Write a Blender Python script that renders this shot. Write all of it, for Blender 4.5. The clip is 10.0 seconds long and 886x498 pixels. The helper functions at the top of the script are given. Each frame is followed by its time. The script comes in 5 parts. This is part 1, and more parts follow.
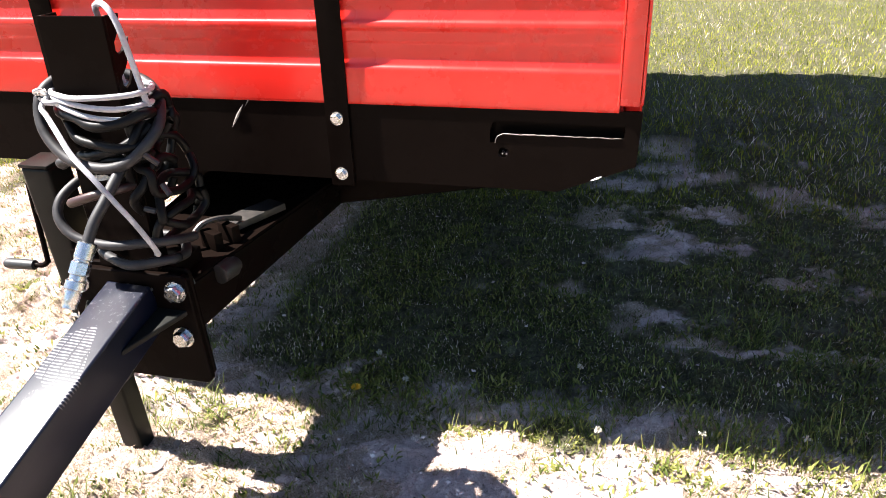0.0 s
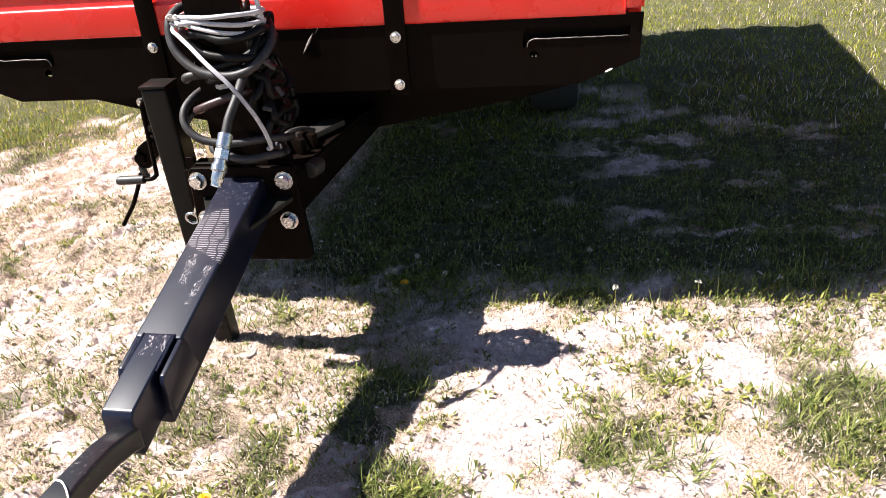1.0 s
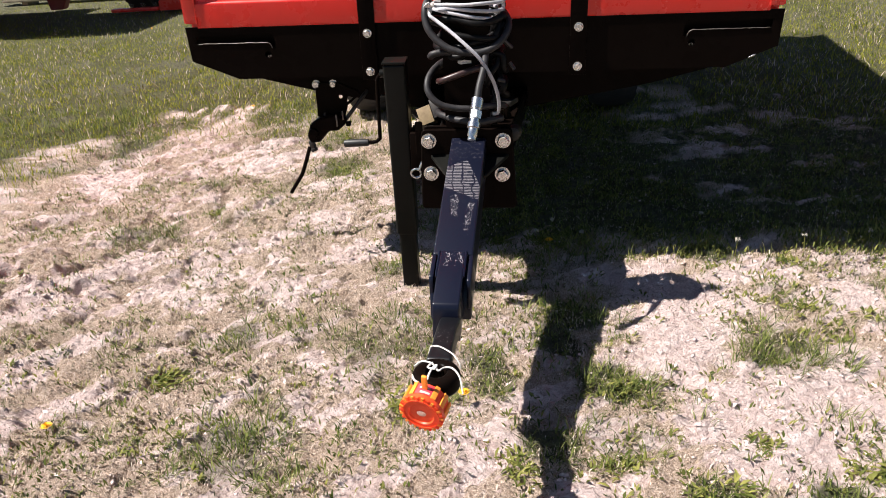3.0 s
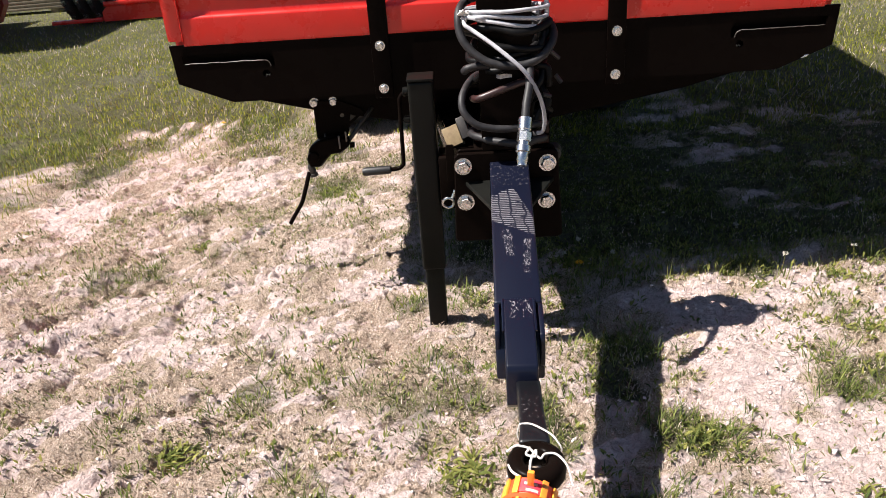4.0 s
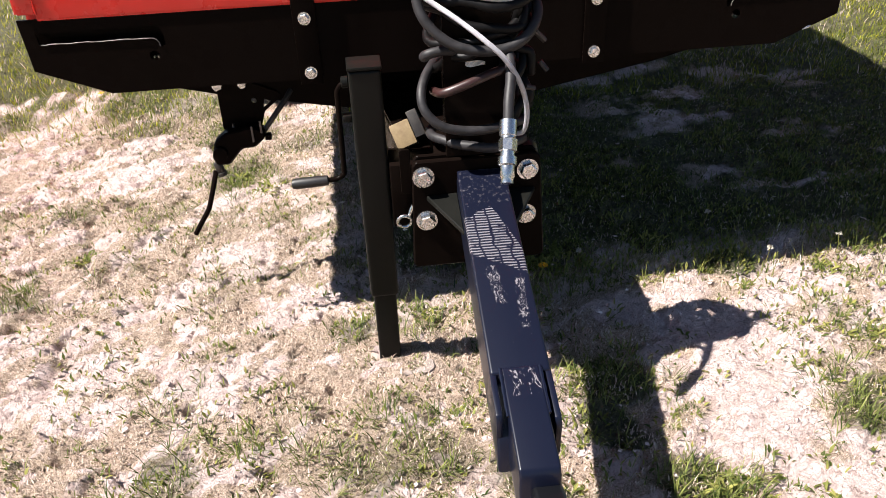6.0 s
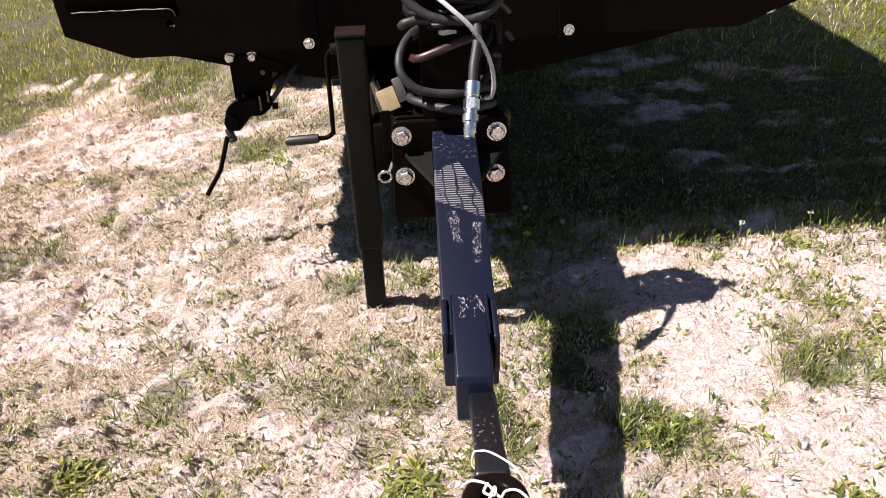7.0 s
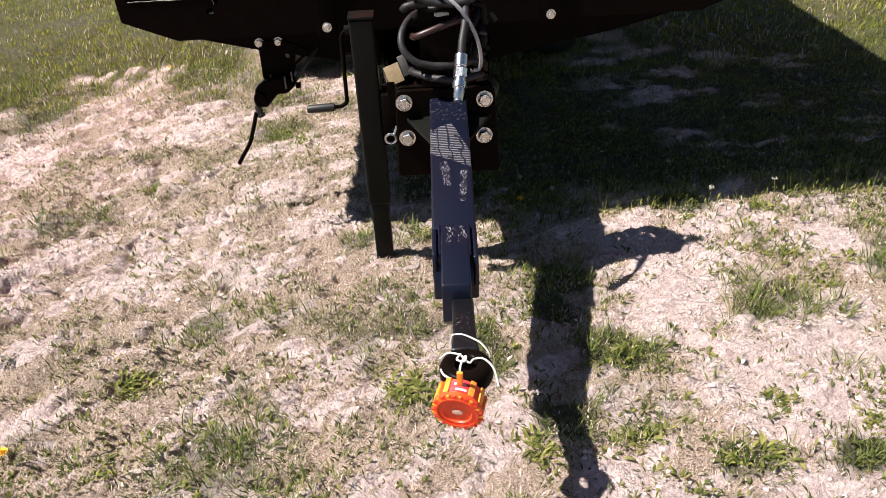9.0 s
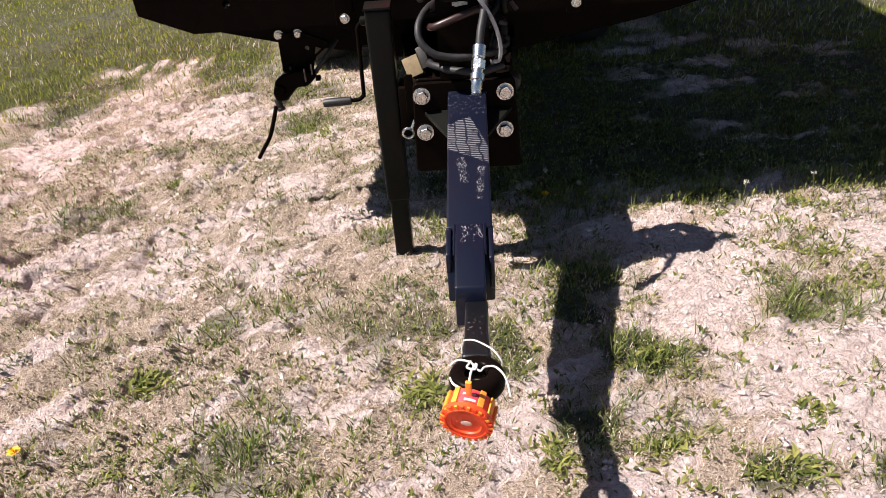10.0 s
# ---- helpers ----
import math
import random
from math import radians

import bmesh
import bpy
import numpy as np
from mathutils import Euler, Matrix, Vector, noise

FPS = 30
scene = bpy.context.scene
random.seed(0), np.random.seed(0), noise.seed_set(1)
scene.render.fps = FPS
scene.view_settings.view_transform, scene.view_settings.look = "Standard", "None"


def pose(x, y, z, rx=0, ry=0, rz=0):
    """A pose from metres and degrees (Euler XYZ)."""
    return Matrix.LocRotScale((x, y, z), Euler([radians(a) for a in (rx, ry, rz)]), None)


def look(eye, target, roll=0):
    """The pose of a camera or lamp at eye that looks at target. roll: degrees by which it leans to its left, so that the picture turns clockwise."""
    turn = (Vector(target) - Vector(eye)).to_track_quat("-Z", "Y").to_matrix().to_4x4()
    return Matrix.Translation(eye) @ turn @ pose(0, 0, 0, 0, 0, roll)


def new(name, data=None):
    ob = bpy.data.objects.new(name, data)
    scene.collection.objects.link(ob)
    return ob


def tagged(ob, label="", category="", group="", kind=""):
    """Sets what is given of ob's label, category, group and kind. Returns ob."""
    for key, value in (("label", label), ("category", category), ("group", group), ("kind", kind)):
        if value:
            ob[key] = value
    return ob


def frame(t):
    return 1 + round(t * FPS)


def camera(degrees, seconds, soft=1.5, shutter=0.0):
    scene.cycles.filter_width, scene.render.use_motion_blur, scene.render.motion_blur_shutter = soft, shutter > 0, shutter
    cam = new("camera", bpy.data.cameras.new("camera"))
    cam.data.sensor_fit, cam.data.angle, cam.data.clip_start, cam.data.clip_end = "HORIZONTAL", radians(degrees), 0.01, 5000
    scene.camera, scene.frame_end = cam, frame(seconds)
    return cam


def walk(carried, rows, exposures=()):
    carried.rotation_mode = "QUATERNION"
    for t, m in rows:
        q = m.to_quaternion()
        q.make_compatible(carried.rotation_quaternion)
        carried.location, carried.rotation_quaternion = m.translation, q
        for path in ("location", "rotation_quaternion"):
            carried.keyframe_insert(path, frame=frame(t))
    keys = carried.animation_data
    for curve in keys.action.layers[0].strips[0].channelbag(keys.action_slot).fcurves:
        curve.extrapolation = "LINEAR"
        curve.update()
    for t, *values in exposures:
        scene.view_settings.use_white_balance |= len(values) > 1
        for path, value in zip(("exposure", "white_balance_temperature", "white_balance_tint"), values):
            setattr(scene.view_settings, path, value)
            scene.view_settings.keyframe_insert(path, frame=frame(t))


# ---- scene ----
cam = camera(62.5, 10.0, 0.8)
PATH = [
    (0, (1.082, -1.212, 1.427), (0.608, 0.526, 0.558), -2.7),
    (0.5, (1.028, -1.513, 1.370), (0.675, 0.247, 0.488), -5.3),
    (1, (0.861, -1.773, 1.342), (0.552, -0.007, 0.456), -5.0),
    (1.5, (0.605, -1.944, 1.329), (0.416, -0.196, 0.376), -6.2),
    (2, (0.477, -2.118, 1.347), (0.476, -0.369, 0.377), -3.2),
    (2.5, (0.337, -2.324, 1.376), (0.230, -0.582, 0.401), -5.2),
    (3, (0.161, -2.345, 1.394), (-0.037, -0.551, 0.532), -3.5),
    (3.2, (0.071, -2.300, 1.387), (-0.080, -0.483, 0.565), -4.1),
    (4.3, (-0.134, -1.910, 1.394), (-0.195, -0.118, 0.510), -4.3),
    (4.5, (-0.139, -1.807, 1.394), (-0.183, -0.017, 0.505), -3.4),
    (5, (-0.185, -1.625, 1.381), (-0.082, 0.119, 0.407), -2.7),
    (5.2, (-0.208, -1.562, 1.372), (-0.090, 0.166, 0.373), -3.7),
    (6.3, (-0.251, -1.544, 1.390), (-0.049, 0.160, 0.363), -3.7),
    (6.5, (-0.214, -1.604, 1.361), (-0.019, 0.083, 0.304), -4.9),
    (7, (-0.126, -1.786, 1.361), (-0.037, -0.058, 0.357), -3.0),
    (7.5, (-0.089, -1.928, 1.379), (-0.094, -0.157, 0.448), -4.6),
    (8, (-0.099, -2.041, 1.378), (-0.140, -0.271, 0.448), -4.7),
    (8.5, (-0.103, -2.170, 1.389), (-0.079, -0.427, 0.407), -4.0),
    (9, (-0.073, -2.171, 1.391), (-0.044, -0.438, 0.395), -3.9),
    (9.5, (-0.053, -2.157, 1.391), (-0.036, -0.425, 0.391), -5.0),
    (10, (-0.022, -2.099, 1.372), (-0.089, -0.376, 0.360), -5.3),
]
EXPOSURES = [(0.0, 2.56), (0.5, 2.32), (1.0, 1.98), (1.5, 1.66), (2.0, 1.38), (2.5, 1.26), (3.0, 1.17), (4.5, 1.36), (6.5, 1.52), (7.5, 1.42), (8.0, 1.32), (9.0, 1.15), (10.0, 1.14)]
walk(cam, [(t, look(eye, target, roll)) for t, eye, target, roll in PATH], EXPOSURES)


# ---- world, sun, exposure ----
SKY, SUNLIGHT = 0.041, 5.0
SUN = Vector((-0.67, -0.095, 1.0)).normalized()
world = bpy.data.worlds.new("world")
scene.world = world
world.use_nodes = True
wn = world.node_tree
sky = wn.nodes.new("ShaderNodeTexSky")
sky.sky_type = "NISHITA"
sky.sun_disc = False
sky.dust_density, sky.air_density = 0.3, 0.8
sky.sun_elevation = math.asin(SUN.z)
sky.sun_rotation = math.atan2(SUN.x, SUN.y) % (2 * math.pi)
wn.links.new(sky.outputs[0], wn.nodes["Background"].inputs[0])
wn.nodes["Background"].inputs[1].default_value = SKY
sun = new("sun", bpy.data.lights.new("sun", "SUN"))
sun.data.energy, sun.data.angle, sun.data.color = SUNLIGHT, radians(0.6), (1.0, 0.955, 0.9)
sun.matrix_world = look(SUN * 30, (0, 0, 0))


# ---- materials ----
class Nodes:
    """Short ways to write a node material."""

    def __init__(self, name):
        self.mat = bpy.data.materials.new(name)
        self.mat.use_nodes = True
        self.tree = self.mat.node_tree
        self.bsdf = self.tree.nodes["Principled BSDF"]
        self.coord = self.add("ShaderNodeTexCoord").outputs["Object"]

    def add(self, kind):
        return self.tree.nodes.new(kind)

    def link(self, a, b):
        self.tree.links.new(a, b)

    def noise(self, scale, detail=4.0, rough=0.6, vector=None, stretch=None, warp=0.0):
        n = self.add("ShaderNodeTexNoise")
        n.inputs["Scale"].default_value, n.inputs["Detail"].default_value, n.inputs["Roughness"].default_value = scale, detail, rough
        n.inputs["Distortion"].default_value = warp
        v = vector or self.coord
        if stretch:
            m = self.add("ShaderNodeMapping")
            m.inputs["Scale"].default_value = stretch
            self.link(v, m.inputs["Vector"])
            v = m.outputs[0]
        self.link(v, n.inputs["Vector"])
        return n.outputs["Fac"]

    def ramp(self, fac, stops):
        r = self.add("ShaderNodeValToRGB")
        e = r.color_ramp.elements
        while len(e) < len(stops):
            e.new(0.5)
        for el, (p, c) in zip(e, stops):
            el.position = p
            el.color = (*c, 1) if len(c) == 3 else c
        self.link(fac, r.inputs[0])
        return r.outputs[0]

    def step(self, fac, lo, hi):
        m = self.add("ShaderNodeMapRange")
        m.inputs["From Min"].default_value, m.inputs["From Max"].default_value = lo, hi
        self.link(fac, m.inputs["Value"])
        return m.outputs[0]

    def mix(self, fac, a, b):
        m = self.add("ShaderNodeMix")
        m.data_type = "RGBA"
        for sock, v in ((m.inputs[0], fac), (m.inputs[6], a), (m.inputs[7], b)):
            if isinstance(v, (int, float)):
                sock.default_value = v
            elif isinstance(v, tuple):
                sock.default_value = (*v, 1)
            else:
                self.link(v, sock)
        return m.outputs[2]

    def math(self, op, a, b=0.0):
        m = self.add("ShaderNodeMath")
        m.operation = op
        for sock, v in ((m.inputs[0], a), (m.inputs[1], b)):
            if isinstance(v, (int, float)):
                sock.default_value = v
            else:
                self.link(v, sock)
        return m.outputs[0]

    def attr(self, name):
        a = self.add("ShaderNodeAttribute")
        a.attribute_name = name
        return a.outputs["Fac"]

    def bump(self, height, strength, distance):
        b = self.add("ShaderNodeBump")
        b.inputs["Strength"].default_value, b.inputs["Distance"].default_value = strength, distance
        self.link(height, b.inputs["Height"])
        self.link(b.outputs[0], self.bsdf.inputs["Normal"])

    def put(self, color=None, rough=None, metal=None, spec=None):
        for key, v in (("Base Color", color), ("Roughness", rough), ("Metallic", metal), ("Specular IOR Level", spec)):
            if v is None:
                continue
            if isinstance(v, (int, float)):
                self.bsdf.inputs[key].default_value = v
            elif isinstance(v, tuple):
                self.bsdf.inputs[key].default_value = (*v, 1)
            else:
                self.link(v, self.bsdf.inputs[key])
        return self.mat


def paint(name, color, dusty, rough, bumpy=0.15, dust=0.5, spec=0.5):
    """Sprayed enamel with a thin film of dust and faint orange-peel relief."""
    n = Nodes(name)
    film = n.noise(5.0, 6.0, 0.65)
    fine = n.noise(140.0, 3.0, 0.6)
    c = n.mix(n.math("MULTIPLY", n.step(film, 0.45, 0.8), dust), color, dusty)
    specks = n.step(fine, 0.70, 0.76)
    c = n.mix(n.math("MULTIPLY", specks, dust * 0.7), c, dusty)
    r = n.math("ADD", n.math("MULTIPLY", n.step(film, 0.3, 0.75), 0.18), rough)
    n.bump(n.noise(260.0, 2.0), bumpy, 0.0006)
    return n.put(c, r, spec=spec)


BLACK = paint("black_paint", (0.0049, 0.0031, 0.0025), (0.015, 0.0095, 0.0078), 0.20, dust=0.10, spec=0.022)
RED = paint("red_paint", (0.62, 0.018, 0.012), (0.66, 0.10, 0.07), 0.20, dust=0.12)
SATIN = paint("satin_black_paint", (0.0070, 0.0072, 0.0064), (0.024, 0.021, 0.018), 0.30, dust=0.25, spec=0.12)
DARK_RED = paint("faded_red_paint", (0.22, 0.02, 0.02), (0.20, 0.09, 0.06), 0.45)


def bar_paint():
    """Black enamel on which a torn wrapping film has left pale ladder-like streaks."""
    n = Nodes("scuffed_black_paint")
    sep = n.add("ShaderNodeSeparateXYZ")
    n.link(n.coord, sep.inputs[0])
    across, up = sep.outputs[0], sep.outputs[2]
    u = n.math("MULTIPLY", sep.outputs[1], -1.0)
    film = n.noise(6.0, 5.0)
    base = n.mix(n.math("MULTIPLY", n.step(film, 0.45, 0.8), 0.25), (0.0038, 0.0050, 0.0130), (0.0078, 0.0098, 0.022))
    rag = n.math("SUBTRACT", n.noise(38.0, 5.0, 0.7), 0.5)

    def line(k, c):
        return n.math("ADD", n.math("MULTIPLY", across, k), c)

    def inside(lo, hi, wild=0.03):
        a = n.math("ADD", n.math("SUBTRACT", u, lo), n.math("MULTIPLY", rag, wild))
        b = n.math("ADD", n.math("SUBTRACT", hi, u), n.math("MULTIPLY", rag, wild))
        return n.math("MULTIPLY", n.step(a, 0.0, 0.003), n.step(b, 0.0, 0.003))

    def beside(x, slope, half):
        d = n.math("ABSOLUTE", n.math("SUBTRACT", across, n.math("ADD", n.math("MULTIPLY", u, slope), x)))
        d = n.math("ADD", d, n.math("MULTIPLY", rag, 0.02))
        return n.step(d, half, half - 0.003)

    # the fine ladder of the film's ribs
    w = n.add("ShaderNodeTexWave")
    w.wave_type, w.bands_direction = "BANDS", "Y"
    w.inputs["Scale"].default_value, w.inputs["Distortion"].default_value = 41.0, 1.6
    w.inputs["Detail"].default_value = 1.0
    n.link(n.coord, w.inputs["Vector"])
    ladder = n.step(w.outputs["Fac"], 0.52, 0.86)
    # long curved tears between its strips
    p = n.math("DIVIDE", n.math("SUBTRACT", n.math("ADD", across, 0.061), n.math("MULTIPLY", u, 0.12)), 0.033)
    p = n.math("ADD", p, n.math("MULTIPLY", n.math("SUBTRACT", n.noise(14.0, 2.0), 0.5), 1.1))
    gap = n.math("ABSOLUTE", n.math("SUBTRACT", n.math("FRACT", n.math("ADD", p, 0.5)), 0.5))
    ladder = n.math("MULTIPLY", ladder, n.step(gap, 0.05, 0.09))
    ladder = n.math("MULTIPLY", ladder, n.step(n.noise(26.0, 3.0), 0.34, 0.42))
    patch = inside(n.math("MAXIMUM", line(-0.5, 0.128), line(2.75, 0.105)), line(0.57, 0.294))
    tail = n.math("MULTIPLY", inside(n.math("ADD", line(0.0, 0.30), 0.0), n.math("ADD", line(0.0, 0.40), 0.0)), beside(-0.06, 0.13, 0.013))
    tail2 = n.math("MULTIPLY", inside(n.math("ADD", line(0.0, 0.335), 0.0), n.math("ADD", line(0.0, 0.46), 0.0)), beside(0.055, -0.06, 0.011))
    last = n.math("MULTIPLY", inside(n.math("ADD", line(0.0, 0.553), 0.0), n.math("ADD", line(0.0, 0.612), 0.0)), beside(0.005, 0.0, 0.028))
    last = n.math("MULTIPLY", last, n.step(n.noise(1.0, 3.0, 0.6, stretch=(120.0, 42.0, 1.0), warp=1.6), 0.56, 0.60))
    shreds = n.step(n.noise(1.0, 4.0, 0.75, stretch=(150.0, 62.0, 1.0), warp=1.2), 0.53, 0.58)
    m = n.math("MAXIMUM", n.math("MULTIPLY", patch, ladder), n.math("MAXIMUM", n.math("MULTIPLY", last, 0.95), n.math("MULTIPLY", n.math("MAXIMUM", tail, tail2), n.math("MULTIPLY", shreds, 0.9))))
    grit = n.math("MULTIPLY", inside(n.math("ADD", line(0.0, 0.10), 0.0), n.math("ADD", line(0.0, 0.50), 0.0)), n.step(n.noise(120.0, 3.0), 0.68, 0.74))
    m = n.math("MAXIMUM", m, n.math("MULTIPLY", grit, 0.35))
    # dull, gritty dust at the upper end
    dull = n.math("MULTIPLY", inside(n.math("ADD", line(0.0, -0.02), 0.0), n.math("ADD", line(0.0, 0.115), 0.0), 0.09), n.step(n.noise(95.0, 4.0, 0.7), 0.56, 0.66))
    m = n.math("MAXIMUM", m, n.math("MULTIPLY", dull, 0.3))
    m = n.math("MULTIPLY", m, n.step(up, -0.012, -0.004))
    c = n.mix(n.math("MULTIPLY", m, 0.5), base, (0.34, 0.31, 0.325))
    n.bump(n.noise(260.0, 2.0), 0.07, 0.0006)
    return n.put(c, n.math("ADD", n.math("MULTIPLY", m, 0.25), 0.30), spec=0.33)


BAR = bar_paint()


def neck_paint():
    """Black enamel chipped to pale specks near the ring."""
    n = Nodes("chipped_black_paint")
    sep = n.add("ShaderNodeSeparateXYZ")
    n.link(n.coord, sep.inputs[0])
    zone = n.math("MULTIPLY", n.step(sep.outputs[1], 0.10, 0.13), n.step(sep.outputs[1], 0.21, 0.17))
    top = n.step(sep.outputs[2], 0.0, 0.012)
    m = n.math("MULTIPLY", n.math("MULTIPLY", zone, top), n.step(n.noise(150.0, 2.0), 0.64, 0.69))
    c = n.mix(n.math("MULTIPLY", m, 0.38), (0.0030, 0.0032, 0.0045), (0.40, 0.37, 0.36))
    n.bump(n.noise(260.0, 2.0), 0.15, 0.0006)
    return n.put(c, 0.38)


NECK = neck_paint()


def plain(name, color, other, rough, metal=0.0, scale=30.0, bump=0.2, depth=0.001, spec=0.5):
    n = Nodes(name)
    f = n.noise(scale, 5.0, 0.65)
    g = n.noise(scale * 7, 3.0, 0.6)
    c = n.mix(n.step(f, 0.35, 0.7), color, other)
    c = n.mix(n.math("MULTIPLY", n.step(g, 0.5, 0.75), 0.35), c, other)
    n.bump(g, bump, depth)
    return n.put(c, n.math("ADD", n.math("MULTIPLY", f, 0.2), rough - 0.1), metal, spec)


ZINC = plain("zinc_plated_steel", (0.66, 0.67, 0.68), (0.46, 0.46, 0.47), 0.27, 1.0, 120.0)
CUT = plain("bare_cut_steel", (0.21, 0.185, 0.17), (0.09, 0.07, 0.06), 0.5, 0.6, 160.0, 0.5)
RUBBER = plain("black_rubber", (0.010, 0.009, 0.010), (0.026, 0.024, 0.026), 0.55, 0.0, 45.0, spec=0.35)
CABLE = plain("grey_cable_sheath", (0.46, 0.45, 0.475), (0.30, 0.29, 0.31), 0.5, 0.0, 60.0)
STEEL = plain("greasy_steel", (0.022, 0.02, 0.02), (0.045, 0.038, 0.034), 0.45, 0.3, 50.0)
GRIP = plain("plastic_grip", (0.008, 0.0075, 0.008), (0.016, 0.015, 0.015), 0.5, 0.0, 90.0)
STRING = plain("white_twine", (0.75, 0.70, 0.66), (0.52, 0.46, 0.42), 0.85, 0.0, 300.0, 0.6)
ORANGE = plain("orange_plastic", (0.95, 0.085, 0.018), (0.88, 0.055, 0.013), 0.4, 0.0, 35.0)
AMBER = plain("amber_plastic", (0.95, 0.34, 0.04), (0.90, 0.22, 0.025), 0.4, 0.0, 45.0)
LABELRED = plain("crimson_label", (0.62, 0.03, 0.06), (0.72, 0.10, 0.08), 0.45, 0.0, 60.0)
PALE = plain("pale_print", (0.74, 0.50, 0.42), (0.68, 0.40, 0.30), 0.5, 0.0, 90.0)
TAN = plain("bare_wood", (0.23, 0.165, 0.085), (0.15, 0.10, 0.05), 0.7, 0.0, 40.0, 0.5)
BOARD = plain("weathered_boards", (0.40, 0.34, 0.25), (0.26, 0.21, 0.15), 0.75, 0.0, 14.0)
TYRE = plain("tyre_rubber", (0.02, 0.02, 0.02), (0.045, 0.042, 0.04), 0.7, 0.0, 20.0)
# darker copy of black_rubber, with the coil's inner shade in its colour
DARKRUBBER = plain("shaded_black_rubber", (0.0028, 0.0025, 0.0028), (0.006, 0.0055, 0.0055), 0.45, 0.0, 45.0, spec=0.14)
ROCK = plain("grey_brown_stone", (0.36, 0.30, 0.27), (0.20, 0.16, 0.14), 0.85, 0.0, 60.0, 0.8, 0.004)
FLUFF = plain("seed_fluff", (0.42, 0.39, 0.33), (0.30, 0.27, 0.22), 0.9, 0.0, 200.0)
# pale colour for the flecks of sun on the front beam
SUN_FLECK = plain("painted_sun_fleck", (0.30, 0.265, 0.25), (0.12, 0.10, 0.09), 0.6, 0.0, 90.0)
COPPER = plain("brown_rubber_hose", (0.034, 0.012, 0.011), (0.022, 0.010, 0.009), 0.4, 0.0, 50.0)


def ground_mat():
    n = Nodes("dry_ground")
    green = n.attr("green")
    big = n.noise(1.7, 4.0, 0.6)
    mid = n.noise(11.0, 6.0, 0.72, warp=0.4)
    fine = n.noise(36.0, 6.0, 0.78, warp=0.8)
    grit = n.noise(210.0, 4.0, 0.75)
    fibre = n.noise(1.0, 4.0, 0.75, stretch=(120.0, 230.0, 90.0), warp=2.0)
    soil = n.ramp(fine, [(0.30, (0.25, 0.175, 0.155)), (0.39, (0.57, 0.42, 0.38)), (0.49, (0.78, 0.605, 0.57)), (0.62, (0.885, 0.74, 0.71))])
    thatch = n.ramp(fibre, [(0.34, (0.13, 0.09, 0.062)), (0.44, (0.39, 0.28, 0.21)), (0.54, (0.65, 0.50, 0.40)), (0.66, (0.86, 0.71, 0.61))])
    turf = n.ramp(fine, [(0.34, (0.008, 0.013, 0.004)), (0.50, (0.042, 0.055, 0.013)), (0.66, (0.15, 0.15, 0.045))])
    # the dried crust is cracked into small plates
    v = n.add("ShaderNodeTexVoronoi")
    v.feature = "DISTANCE_TO_EDGE"
    v.inputs["Scale"].default_value = 46.0
    wob = n.add("ShaderNodeMix")
    wob.data_type = "VECTOR"
    wob.inputs[0].default_value = 0.022
    nz = n.add("ShaderNodeTexNoise")
    nz.inputs["Scale"].default_value, nz.inputs["Detail"].default_value = 36.0, 4.0
    n.link(n.coord, nz.inputs["Vector"])
    n.link(n.coord, wob.inputs[4])
    n.link(nz.outputs["Color"], wob.inputs[5])
    n.link(wob.outputs[1], v.inputs["Vector"])
    crack = n.math("MULTIPLY", n.step(v.outputs["Distance"], 0.16, 0.02), n.step(mid, 0.40, 0.56))
    cover = n.math("ADD", n.attr("thatch"), n.math("MULTIPLY", n.math("SUBTRACT", n.math("ADD", mid, fine), 1.0), 1.1))
    cover = n.math("ADD", cover, n.math("MULTIPLY", n.math("SUBTRACT", big, 0.5), 0.3))
    cover = n.step(cover, 0.36, 0.62)
    c = n.mix(n.math("MULTIPLY", crack, 0.12), soil, (0.13, 0.085, 0.07))
    c = n.mix(cover, c, thatch)
    c = n.mix(n.math("MULTIPLY", n.step(green, 0.34, 0.82), 0.9), c, turf)
    c = n.mix(n.math("MULTIPLY", n.step(grit, 0.57, 0.66), 0.42), c, (0.10, 0.068, 0.048))
    h = n.math("ADD", n.math("MULTIPLY", fine, 1.3), n.math("MULTIPLY", grit, 0.25))
    h = n.math("SUBTRACT", n.math("ADD", h, n.math("MULTIPLY", mid, 0.8)), n.math("MULTIPLY", crack, 0.15))
    n.bump(h, 1.0, 0.03)
    return n.put(c, 0.95, spec=0.15)


GROUND = ground_mat()


def blade_mat(name, lo, hi, trans=0.0, single=False):
    n = Nodes(name)
    if single:
        g = n.add("ShaderNodeObjectInfo").outputs["Random"]
    else:
        g = n.add("ShaderNodeNewGeometry").outputs["Random Per Island"]
    c = n.ramp(g, [(0.0, lo), (0.55, tuple((a + b) / 2 for a, b in zip(lo, hi))), (1.0, hi)])
    f = n.noise(25.0, 3.0)
    c = n.mix(n.math("MULTIPLY", n.step(f, 0.4, 0.7), 0.35), c, lo)
    mat = n.put(c, 0.6, spec=0.1)
    if trans:
        t = n.add("ShaderNodeBsdfTranslucent")
        n.link(c, t.inputs["Color"])
        m = n.add("ShaderNodeMixShader")
        m.inputs[0].default_value = trans
        n.link(n.bsdf.outputs[0], m.inputs[1])
        n.link(t.outputs[0], m.inputs[2])
        n.link(m.outputs[0], n.tree.nodes["Material Output"].inputs["Surface"])
    return mat


